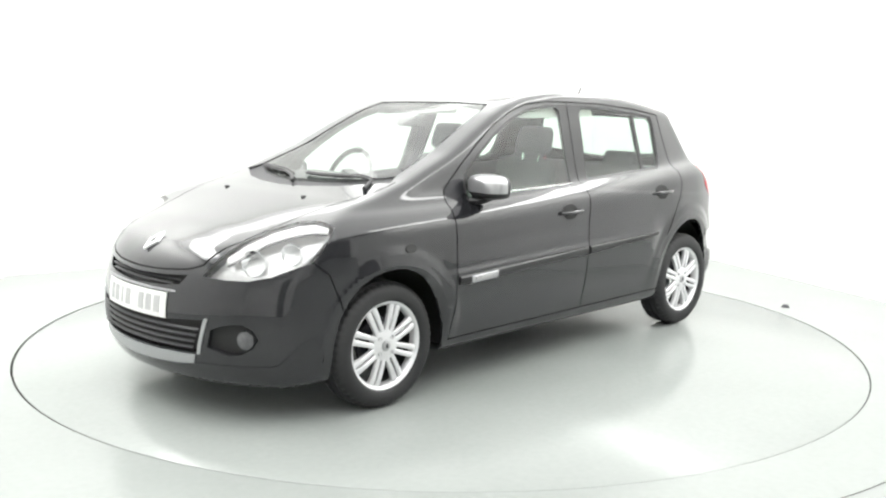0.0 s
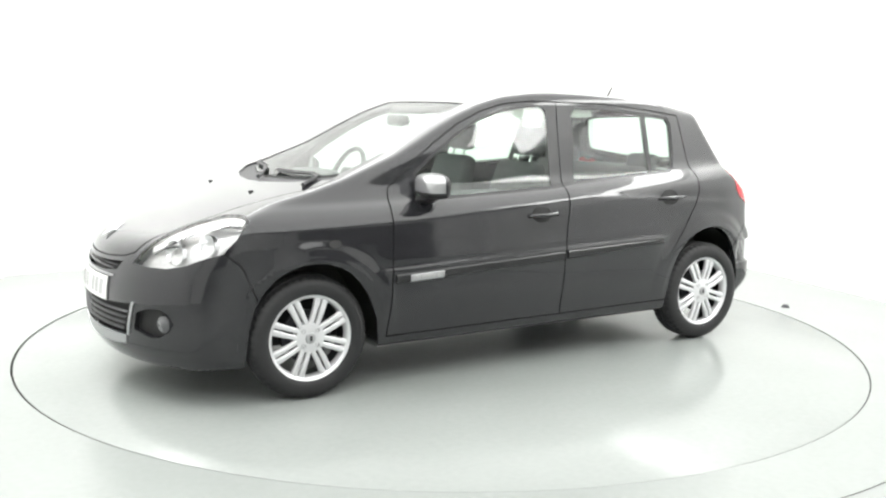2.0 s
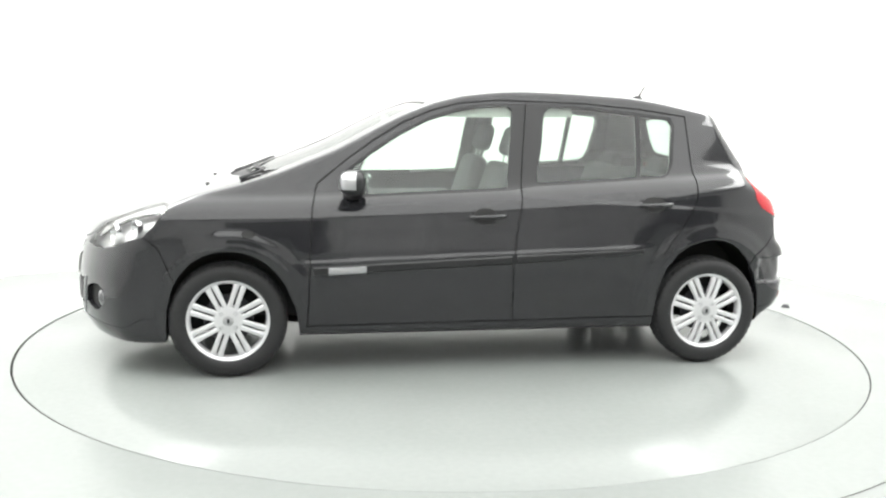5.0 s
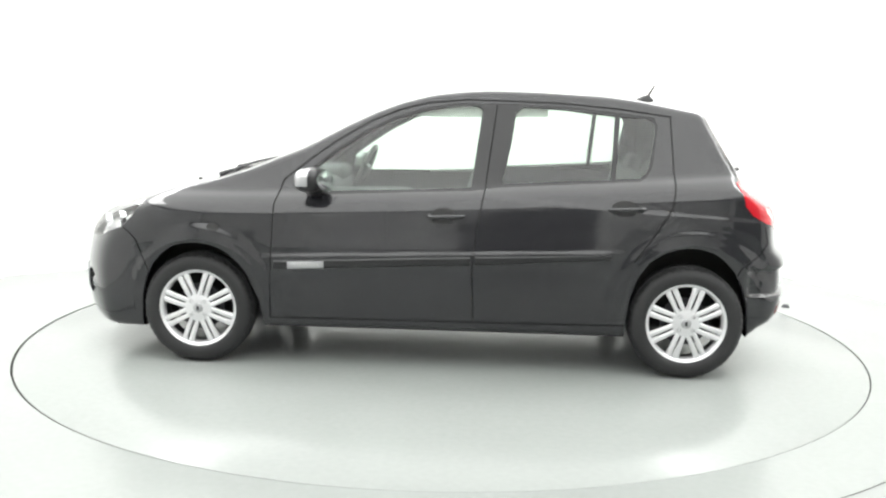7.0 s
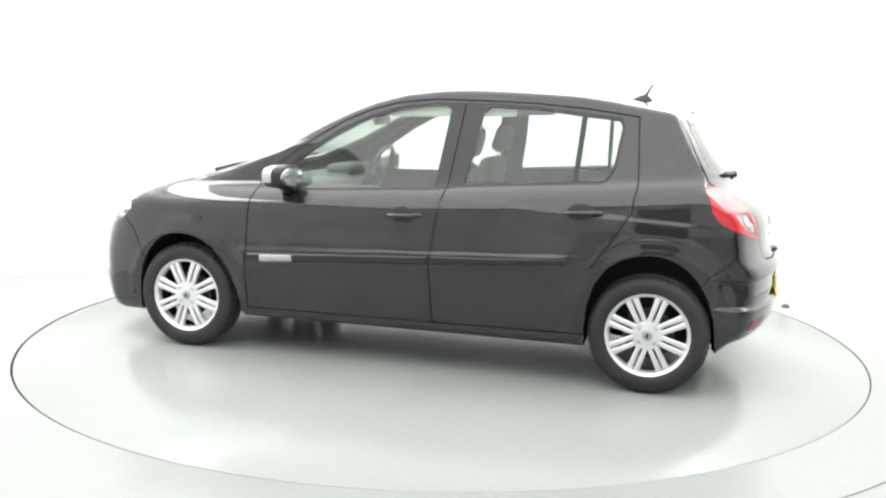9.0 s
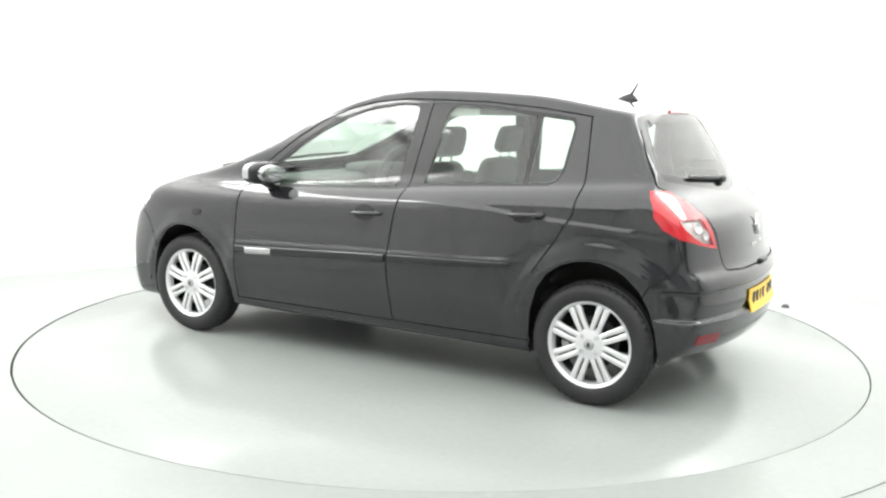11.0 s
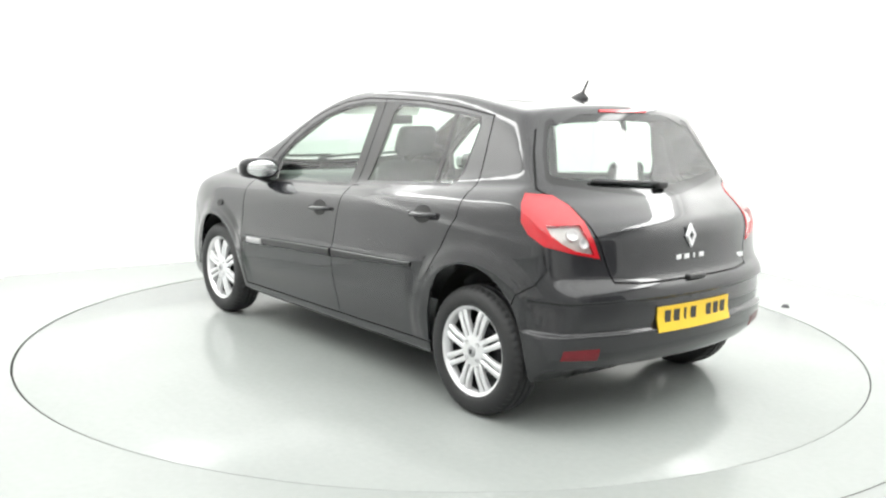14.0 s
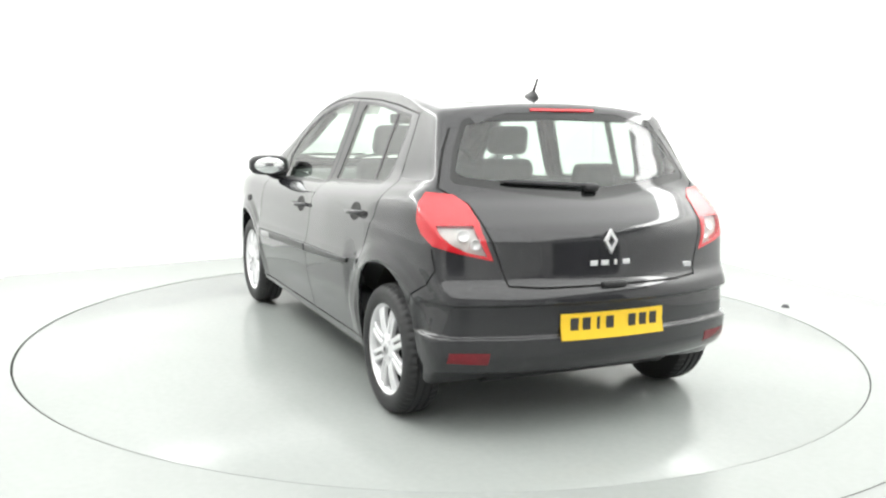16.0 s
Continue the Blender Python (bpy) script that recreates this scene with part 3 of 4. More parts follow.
BODY = panel("body_shell", PAINT, True, label="glossy black painted body shell")
panel("underbody", PLASTIC, True, depth=0)
panel("hood", PAINT, True)
panel("tailgate", PAINT, True)
panel("front_bumper", PAINT, True, depth=0.03)
panel("rear_bumper", PAINT, True, depth=0.03)
panel("door_seal", SEAL, True, depth=0.012, sink=0.009, rename="panel_gap_seal", label="dark gaps between the panels")
panel("cowl", PLASTIC, True, sink=0.012, label="black plastic cowl below the windscreen")
panel("windscreen", SCREEN, True, depth=0, sink=0.004).visible_shadow = False
REAR_PANE = panel("rear_window", REARGLASS, True, depth=0, sink=0.003)
REAR_PANE.visible_shadow = False
panel("window_border", BORDER, True, depth=0.01, sink=0.002, parent=REAR_PANE, rename="glass_border", label="glossy black glass border")
panel("upper_grille", SEAL, True, depth=0, sink=0.028, rename="upper_grille")
panel("lower_grille", SEAL, True, depth=0, sink=0.028, rename="lower_grille")
panel("bumper_lip", SILVER, True, sink=-0.004, depth=0.02, label="satin silver bumper lip")
DOORS, HEADS = {}, {}
for s in (1, -1):
    for door, pane in (("front_door", ("front_window",)), ("rear_door", ("rear_side_window", "quarter_window"))):
        DOORS[door, s] = panel(door, PAINT, False, sign=s)
        for p in pane:
            panel(p, GLASS, False, depth=0, sink=0.005, sign=s, parent=DOORS[door, s], rename="window_pane").visible_shadow = False
    panel("window_trim", SATIN, False, sign=s, sink=0.002, depth=0.02, rename="window_surround", label="satin black window surround")
    lamp = panel("tail_light", RED, False, sign=s, sink=-0.003, depth=0.02, label="red tail light")
    panel("reversing_light", CLEARLAMP, False, sign=s, sink=0.018, depth=0, parent=lamp, rename="reversing_reflector")
    panel("reversing_light", LENS, False, sign=s, sink=-0.003, depth=0, parent=lamp, label="clear reversing lens").visible_shadow = False
    panel("reflector", DULLRED, False, sign=s, sink=-0.002, depth=0.01, label="red bumper reflector")
    panel("fog_recess", SEAL, False, sign=s, depth=0, sink=0.028, rename="fog_light_recess")
    head = HEADS[s] = panel("headlight", LENS, False, sign=s, depth=0, sink=0.001, label="clear headlight with bright reflectors")
    head.visible_shadow = False
    panel("headlight", REFLECT, False, sign=s, depth=-0.05, sink=0.05, parent=head, rename="reflector_housing")


# ---- the car: wheels, trim and cabin ----


def local(x, y, z):
    return Vector((x, y, z)) - AXIS


def lining(name, mat, test, level, label):
    """An inner face of the cabin, a hand's width behind the skin."""
    pts = skin(level, 90, 80, 26)
    keep = []
    n, m = pts.shape[:2]
    for i in range(n - 1):
        for j in range(m - 1):
            q = (i * m + j, (i + 1) * m + j, (i + 1) * m + j + 1, i * m + j + 1)
            c = pts.reshape(-1, 3)[list(q)].mean(0)
            arch = min(math.hypot(c[0] + 0.02, c[2] - 0.30), math.hypot(c[0] + 2.58, c[2] - 0.33))
            if test(c) and not (arch < 0.43 and abs(c[1]) > 0.40):
                keep.append(q)
    flat = pts.reshape(-1, 3)
    verts = [tuple(v - np.array(AXIS)) for v in flat] + [tuple(v * np.array((1, -1, 1)) - np.array(AXIS)) for v in flat]
    faces = [f[::-1] for f in keep] + [tuple(i + len(flat) for i in f) for f in keep]
    me = mesh_of(verts, faces, mat, True, name)
    bm = bmesh.new()
    bm.from_mesh(me)
    bmesh.ops.delete(bm, geom=[v for v in bm.verts if not v.link_faces], context="VERTS")
    bm.to_mesh(me)
    bm.free()
    me.shade_smooth()
    ob = new(name, me)
    ob.parent = CAR
    return tagged(ob, label)


lining("cabin_tub", TRIM, lambda c: c[2] < 0.93 + 0.06 * (c[0] < -1.5) + 0.06 * (c[0] < -2.55) and -2.75 < c[0] < -0.02 or c[2] < 0.95 and -2.9 < c[0] < 0.0, 0.06, "charcoal door cards and cabin floor")
lining("headliner", LINER, lambda c: c[2] > 1.33 and -2.62 < c[0] < -1.12 and abs(c[1]) < 0.56, 0.035, "pale headliner")


def wheel(x, side, z=0.297):
    """Alloy wheel with eight double spokes, seen from its outer side (+y)."""
    bm = bmesh.new()
    lathe([(0.06, -0.02), (0.125, -0.02), (0.125, -0.005), (0.06, -0.005)], 48, bm, closed=True)
    lathe([(0.201, -0.09), (0.196, -0.03), (0.192, 0.02)], 64, bm)
    hub = part("wheel", bm, DARKMETAL, CAR, "dark brake disc and barrel behind the spokes")
    n = 150
    profile = [(0.205, 0.052), (0.212, 0.060), (0.228, 0.066), (0.252, 0.068), (0.272, 0.062), (0.285, 0.052), (0.2925, 0.040), (0.2955, 0.026),
               (0.2965, 0.024), (0.290, 0.021), (0.290, 0.016), (0.297, 0.013), (0.297, -0.011), (0.290, -0.014), (0.290, -0.020), (0.297, -0.023), (0.297, -0.047), (0.290, -0.050), (0.290, -0.055),
               (0.2962, -0.058), (0.2945, -0.078), (0.288, -0.094), (0.27, -0.102), (0.24, -0.104), (0.205, -0.10)]
    bm = bmesh.new()
    rings = []
    for k, (r, y) in enumerate(profile):
        ring = []
        for i in range(n):
            cutin = 0.006 if (0.283 < r < 0.2964 and (y > 0.022 or y < -0.056)) and i % 3 == (0 if y > 0 else 1) else 0.0
            a = 2 * math.pi * (i + (0.4 * y / 0.04)) / n
            ring.append(bm.verts.new(((r - cutin) * math.cos(a), y, (r - cutin) * math.sin(a))))
        rings.append(ring)
    for a, b in zip(rings, rings[1:]):
        for i in range(n):
            bm.faces.new((a[i], a[(i + 1) % n], b[(i + 1) % n], b[i]))
    part("tyre", bm, TYRE, hub, "black rubber tyre")
    bm = bmesh.new()
    lathe([(0.186, 0.010), (0.190, 0.042), (0.200, 0.052), (0.2085, 0.055), (0.211, 0.050), (0.209, 0.040), (0.200, 0.036), (0.196, 0.0)], 96, bm, closed=True)
    rim = part("rim", bm, ALLOY, hub, "silver alloy rim")
    for k in range(8):
        a = radians(45 * k + 109)
        for off in (-0.0185, 0.0185):
            bm = bmesh.new()
            vs = []
            for r, w, y, t in ((0.055, 0.012, 0.046, 0.02), (0.10, 0.0115, 0.050, 0.02), (0.15, 0.0125, 0.050, 0.022), (0.197, 0.0155, 0.044, 0.024)):
                o = off * (0.82 + 0.18 * r / 0.2)
                ring = [bm.verts.new(p) for p in ((r, y - t, o - w), (r, y - 0.004, o - w), (r, y, o - w * 0.6), (r, y, o + w * 0.6), (r, y - 0.004, o + w), (r, y - t, o + w))]
                vs.append(ring)
            for p, q in zip(vs, vs[1:]):
                for i in range(6):
                    bm.faces.new((p[i], p[(i + 1) % 6], q[(i + 1) % 6], q[i]))
            bm.faces.new(vs[0])
            bm.faces.new(vs[-1][::-1])
            bmesh.ops.transform(bm, matrix=Matrix.Rotation(-a, 4, "Y"), verts=bm.verts)
            part("spoke", bm, ALLOY, rim)
    bm = lathe([(0.0005, 0.053), (0.030, 0.052), (0.052, 0.050), (0.072, 0.046), (0.078, 0.036), (0.078, 0.02)], 48)
    part("hub_plate", bm, ALLOY, rim)
    for k in range(4):
        a = radians(90 * k + 45)
        bm = lathe([(0.0005, 0.0475), (0.007, 0.0475), (0.0085, 0.051), (0.010, 0.051), (0.010, 0.046)], 12, centre=(0.05 * math.cos(a), 0.002, 0.05 * math.sin(a)))
        part("wheel_bolt", bm, SILVER, rim)
    bm = lathe([(0.0005, 0.059), (0.018, 0.058), (0.025, 0.055), (0.027, 0.050)], 32)
    part("hub_cap", bm, SILVER, rim)
    bm = block((0.012, 0.003, 0.022), (0, 0.0595, 0), bevel=0.001)
    part("hub_emblem", bm, DARKMETAL, rim)
    return hub


def place_wheels():
    first = wheel(0, 1)
    for x, y in ((0.0, 0.742), (-2.575, 0.752), (0.0, -0.742), (-2.575, -0.752)):
        turn = pose(0, 0, 0, 0, 0, 0 if y > 0 else 180)
        m = Matrix.Translation(local(x, y, 0.297)) @ turn
        if first.matrix_basis == Matrix():
            first.matrix_basis = m
        else:
            copy_thing(first, m)


place_wheels()

for cx, cz, r, a0, a1, edge in ((-0.02, 0.300, 0.372, -0.02, 1.06, 0.785), (-2.58, 0.330, 0.366, -0.06, 1.0, 0.735)):
    for s in (1, -1):
        bm = bmesh.new()
        n, ys = 28, (0.42, 0.60, edge)
        rows = [[bm.verts.new(local(cx + r * math.cos(math.pi * (a0 + (a1 - a0) * i / n)), s * y, cz + r * math.sin(math.pi * (a0 + (a1 - a0) * i / n)))) for i in range(n + 1)] for y in ys]
        for a, b in zip(rows, rows[1:]):
            for i in range(n):
                bm.faces.new((a[i], a[i + 1], b[i + 1], b[i]))
        bm.faces.new(rows[0])
        part("wheel_arch_liner", bm, SEAL, CAR, "dark plastic wheel arch liner")


def on_skin(x, z, s=1, out=0.0):
    """The point of the body's side at x and z, lifted out by a little."""
    lo, hi = 0.2, 1.0
    for _ in range(24):
        m = (lo + hi) / 2
        if body(np.array([[x, m, z]]))[0] > 0:
            lo = m
        else:
            hi = m
    return Vector((x, s * (lo + out), z))


def on_end(y, z, front=True, out=0.0):
    lo, hi = -1.3, (1.0 if front else -3.4)
    for _ in range(26):
        m = (lo + hi) / 2
        if body(np.array([[m, y, z]]))[0] > 0:
            lo = m
        else:
            hi = m
    return Vector((lo + (out if front else -out), y, z))


def on_top(x, y, out=0.0):
    lo, hi = 0.5, 1.6
    for _ in range(24):
        m = (lo + hi) / 2
        if body(np.array([[x, y, m]]))[0] > 0:
            lo = m
        else:
            hi = m
    return Vector((x, y, lo + out))


def ribbon(rows, thick, bm=None):
    """A plate through rows of points (pairs across), with thickness along the pieces' normal."""
    bm = bm or bmesh.new()
    a = [[Vector(p) for p in r] for r in rows]
    grid = []
    for i, r in enumerate(a):
        line = []
        for j, p in enumerate(r):
            u = a[min(i + 1, len(a) - 1)][j] - a[max(i - 1, 0)][j]
            v = r[min(j + 1, len(r) - 1)] - r[max(j - 1, 0)]
            n = u.cross(v).normalized()
            line.append((bm.verts.new(p + n * thick), bm.verts.new(p - n * thick)))
        grid.append(line)
    for i in range(len(grid) - 1):
        for j in range(len(grid[0]) - 1):
            for k in (0, 1):
                bm.faces.new((grid[i][j][k], grid[i + 1][j][k], grid[i + 1][j + 1][k], grid[i][j + 1][k]))
    for i in range(len(grid) - 1):
        for j in (0, -1):
            bm.faces.new((grid[i][j][0], grid[i + 1][j][0], grid[i + 1][j][1], grid[i][j][1]))
    for j in range(len(grid[0]) - 1):
        for i in (0, -1):
            bm.faces.new((grid[i][j][0], grid[i][j + 1][0], grid[i][j + 1][1], grid[i][j][1]))
    return bm


def side_strip(x0, x1, zt0, zt1, zb0, zb1, s, parent, mat, out, name, label="", n=14):
    rows = []
    for i in range(n + 1):
        t = i / n
        x = x0 + (x1 - x0) * t
        top, low = zt0 + (zt1 - zt0) * t, zb0 + (zb1 - zb0) * t
        rows.append([local(*on_skin(x, low + (top - low) * k, s, out * (1 if 0 < k < 1 else 0.2))) for k in (0, 0.15, 0.5, 0.85, 1)])
    return part(name, ribbon(rows, 0.003), mat, parent, label)


for s in (1, -1):
    fd, rd = DOORS["front_door", s], DOORS["rear_door", s]
    side_strip(-0.425, -1.448, 0.575, 0.622, 0.535, 0.582, s, fd, SATIN, 0.007, "rub_strip", "satin black rub strip")
    side_strip(-1.475, -2.17, 0.624, 0.650, 0.584, 0.632, s, rd, SATIN, 0.007, "rub_strip", "satin black rub strip")
    side_strip(-0.500, -0.690, 0.574, 0.582, 0.535, 0.543, s, fd, SILVER, 0.011, "badge", "satin silver badge with unreadable lettering", 4)
    for k in range(5):
        x = -0.525 - k * 0.03
        side_strip(x, x - 0.018, 0.566, 0.566, 0.554, 0.554, s, fd, FAINT, 0.016, "badge_bar", "", 2)
    for door, x0, x1, z0, z1 in ((fd, -1.225, -1.415, 0.824, 0.832), (rd, -2.150, -2.335, 0.884, 0.892)):
        pts = []
        for i in range(13):
            t = i / 12
            pts.append(local(*on_skin(x0 + (x1 - x0) * t, z0 + (z1 - z0) * t, s, 0.006 + 0.034 * math.sin(math.pi * t) ** 0.6)))
        part("handle", rod(pts, [0.007] + [0.0115] * 11 + [0.007], 10), PAINT, door)
        rows = []
        xm, zm = (x0 + x1) / 2 + 0.012, (z0 + z1) / 2
        for i in range(11):
            u = -1 + 2 * i / 10
            h = 0.042 * math.sqrt(max(0.02, 1 - u * u))
            rows.append([local(*on_skin(xm + 0.066 * u, zm + h * k, s, 0.0015)) for k in (-1, -0.5, 0, 0.5, 1)])
        part("handle_cup", ribbon(rows, 0.001), SEAL, door, "dark handle recess")
    # side repeater in the fender
    rows = [[local(*on_skin(-0.105 + 0.033 * u, 0.744 + 0.019 * k * math.sqrt(max(0.03, 1 - u * u)), s, 0.004)) for k in (-1, 0, 1)] for u in (-1, -0.7, -0.3, 0.3, 0.7, 1)]
    part("side_repeater", ribbon(rows, 0.002), SEAL, CAR, "dark oval side repeater")
    # door mirror
    m = Matrix.Translation(local(-0.640, s * 0.842, 1.000)) @ Matrix.Rotation(radians(-8 * s), 4, "Z")
    bm = bmesh.new()
    bmesh.ops.create_icosphere(bm, subdivisions=4, radius=1)
    for v in bm.verts:
        x, y, z = v.co
        e = 0.62
        v.co = Vector((math.copysign(abs(x) ** e, x) * 0.085 * (1.0 if x > 0 else 0.55), math.copysign(abs(y) ** e, y) * 0.122, math.copysign(abs(z) ** e, z) * 0.062))
    bmesh.ops.bisect_plane(bm, geom=bm.verts[:] + bm.edges[:] + bm.faces[:], plane_co=(0, 0, -0.026), plane_no=(0, 0, 1), clear_inner=True)
    bmesh.ops.bisect_plane(bm, geom=bm.verts[:] + bm.edges[:] + bm.faces[:], plane_co=(-0.004, 0, 0), plane_no=(1, 0, 0), clear_inner=True)
    bmesh.ops.transform(bm, matrix=m, verts=bm.verts)
    mirror = part("door_mirror", bm, SILVER, fd, "satin silver door mirror cap")
    bm = bmesh.new()
    bmesh.ops.create_icosphere(bm, subdivisions=4, radius=1)
    for v in bm.verts:
        x, y, z = v.co
        e = 0.62
        v.co = Vector((math.copysign(abs(x) ** e, x) * 0.082 * (1.0 if x > 0 else 0.62), math.copysign(abs(y) ** e, y) * 0.119, math.copysign(abs(z) ** e, z) * 0.0615))
    bmesh.ops.transform(bm, matrix=m, verts=bm.verts)
    part("mirror_housing", bm, SATIN, mirror, "black mirror housing")
    part("mirror_foot", rod([local(-0.62, s * 0.74, 0.925), local(-0.635, s * 0.80, 0.930), local(-0.645, s * 0.84, 0.952)], [0.045, 0.036, 0.04], 12, flat=0.55), SATIN, mirror, "black mirror foot")
    bm = lathe([(0.0005, 0), (0.05, 0.0), (0.056, -0.003)], 40)
    bmesh.ops.transform(bm, matrix=m @ Matrix.Translation((-0.062, 0, 0)) @ Matrix.Rotation(radians(90 - 7 * s), 4, "Z") @ Matrix.Diagonal((1.65, 1, 0.86, 1)), verts=bm.verts)
    part("mirror_glass", bm, CHROME, mirror, "mirror glass")
    # lamps inside the headlight and the fog light
    upper = [Vector(p) for p in ((0.290, 0.745, 0.858), (0.305, 0.665, 0.872), (0.350, 0.592, 0.862), (0.44, 0.536, 0.830), (0.555, 0.510, 0.783), (0.640, 0.482, 0.732))]
    lower = [Vector(p) for p in ((0.347, 0.780, 0.790), (0.408, 0.770, 0.730), (0.477, 0.735, 0.707), (0.552, 0.682, 0.672), (0.612, 0.612, 0.652), (0.662, 0.535, 0.650))]
    rows, edge_line = [], []
    for a, b in zip(upper, lower):
        row = []
        for k in (0.0, 0.2, 0.40):
            p = np.array(a.lerp(b, k))
            for _ in range(4):
                n = normals_at(p[None])[0]
                p = p + n * body(p[None])[0]
            p = p - 0.010 * n
            row.append(local(p[0], s * p[1], p[2]))
        rows.append(row)
        edge_line.append(row[-1])
    part("indicator_strip", ribbon(rows, 0.0015), WHITELAMP, HEADS[s], "pale indicator strip")
    part("lamp_divider", rod(edge_line, 0.005, 8), SMOKED, HEADS[s], "dark lamp divider")
    for (x, y, z), r in (((0.572, 0.585, 0.712), 0.056), ((0.452, 0.690, 0.752), 0.046)):
        bm = lathe([(0.0005, -0.05), (r * 0.45, -0.045), (r * 0.8, -0.025), (r, 0.0), (r * 1.06, 0.0), (r * 0.9, -0.03)], 32)
        bmesh.ops.transform(bm, matrix=Matrix.Translation(local(x, s * y, z)) @ Matrix.Rotation(radians(-90 + 25 * s), 4, "Z"), verts=bm.verts)
        lamp_bowl = part("headlight_bowl", bm, CHROME, CAR, "chrome headlight bowl")
        bm = bmesh.new()
        bmesh.ops.create_icosphere(bm, subdivisions=3, radius=r * 0.36, matrix=Matrix.Translation(local(x - 0.025, s * (y - 0.008), z)))
        part("bulb", bm, LENS, lamp_bowl)
    p = on_end(0.615, 0.392, True, 0.004)
    bm = lathe([(0.0005, 0.006), (0.02, 0.003), (0.034, -0.006), (0.040, -0.006), (0.043, -0.014), (0.043, -0.03)], 32)
    bmesh.ops.transform(bm, matrix=Matrix.Translation(local(p.x - 0.01, s * p.y, p.z)) @ Matrix.Rotation(radians(-90 + 28 * s), 4, "Z"), verts=bm.verts)
    part("fog_light", bm, SMOKED, CAR, "round clear fog light")

for s in (1, -1):
    for y, z, r in ((0.640, 0.868, 0.024), (0.598, 0.830, 0.021)):
        p = np.array(on_end(y, z, False))
        n = normals_at(p[None])[0]
        p = p - 0.010 * n
        bm = lathe([(0.0005, -0.008), (0.4 * r, -0.007), (0.8 * r, -0.002), (r, 0.004), (1.1 * r, 0.003), (1.12 * r, -0.006)], 28)
        facing = Vector((0, 1, 0)).rotation_difference(Vector((n[0], s * n[1], n[2]))).to_matrix().to_4x4()
        bmesh.ops.transform(bm, matrix=Matrix.Translation(local(p[0], s * p[1], p[2])) @ facing, verts=bm.verts)
        part("lamp_bowl", bm, REFLECT, CAR, "round grey lamp bowl")

for s in (1, -1):
    # bright highlight along the intake's edge, put into a silver strip
    rows = [[local(*on_end(s * (y + d), z, True, 0.002)) for d in (0.006, 0.022)] for y, z in ((0.412, 0.318), (0.424, 0.365), (0.436, 0.412), (0.448, 0.458), (0.456, 0.478))]
    part("intake_trim", ribbon(rows, 0.004), SILVER, CAR, "satin silver intake edge, its highlight put into the colour")

# grille slats
for z, w in ((0.343, 0.40), (0.370, 0.41), (0.397, 0.42), (0.424, 0.43)):
    rows = [[local(*on_end(w * u, z + dz, True, 0.004 - 0.010 * abs(k))) for dz, k in ((-0.007, 1), (0, 0), (0.007, 1))] for u in np.linspace(-1, 1, 21)]
    part("grille_slat", ribbon(rows, 0.002), PLASTIC, CAR)
for z, w in ((0.608, 0.27), (0.625, 0.31)):
    rows = [[local(*on_end(w * u, z + dz, True, -0.004 - 0.008 * abs(k))) for dz, k in ((-0.004, 1), (0, 0), (0.004, 1))] for u in np.linspace(-1, 1, 17)]
    part("grille_slat", ribbon(rows, 0.0015), SATIN, CAR)
rows = [[local(*on_end(0.30 * u, z, True, 0.003)) for z in (0.574, 0.582)] for u in np.linspace(-1, 1, 17)]
part("grille_trim", ribbon(rows, 0.003), SILVER, CAR, "thin silver grille trim")


def number_plate(front):
    """A slightly bent plate whose characters are plain bars."""
    z0 = 0.512 if front else 0.486
    turn = 1 if front else -1

    def sheet(y0, y1, h, dz, out, n):
        return [[local(*on_end(y0 + (y1 - y0) * i / n, z0 + dz + h * k, front, out)) for k in (-0.5, 0, 0.5)] for i in range(n + 1)]

    plate = part("number_plate", ribbon(sheet(-0.26, 0.26, 0.111, 0, 0.007, 16), 0.003), WHITEPLATE if front else YELLOW, CAR, "white front number plate" if front else "yellow rear number plate")
    for k in range(8):
        if k == 4:
            continue
        y, w = turn * (-0.198 + k * 0.0575), 0.019 if k != 2 else 0.007
        part("plate_bar", ribbon(sheet(y - w, y + w, 0.072, 0.001, 0.011, 3), 0.0012), FAINT if front else INK, plate)
    return plate


number_plate(True)
number_plate(False)


def emblem(at, normal, size):
    """A plain upright diamond ring."""
    bm = bmesh.new()
    outer, inner = [], []
    for k, (u, v) in enumerate(((0, 1), (0.62, 0), (0, -1), (-0.62, 0))):
        for f, lst, d in ((1.0, outer, 0.006), (0.50, inner, 0.006)):
            lst.append((bm.verts.new((d, u * f * size, v * f * size)), bm.verts.new((-0.004, u * f * size * 1.06, v * f * size * 1.06))))
    for i in range(4):
        j = (i + 1) % 4
        bm.faces.new((outer[i][0], outer[j][0], inner[j][0], inner[i][0]))
        bm.faces.new((outer[i][0], outer[i][1], outer[j][1], outer[j][0]))
        bm.faces.new((inner[i][0], inner[j][0], inner[j][1], inner[i][1]))
    rot = Vector((1, 0, 0)).rotation_difference(Vector(normal)).to_matrix().to_4x4()
    bmesh.ops.transform(bm, matrix=Matrix.Translation(local(*at)) @ rot, verts=bm.verts)
    part("emblem", bm, BRIGHT, CAR, "plain chrome diamond emblem")


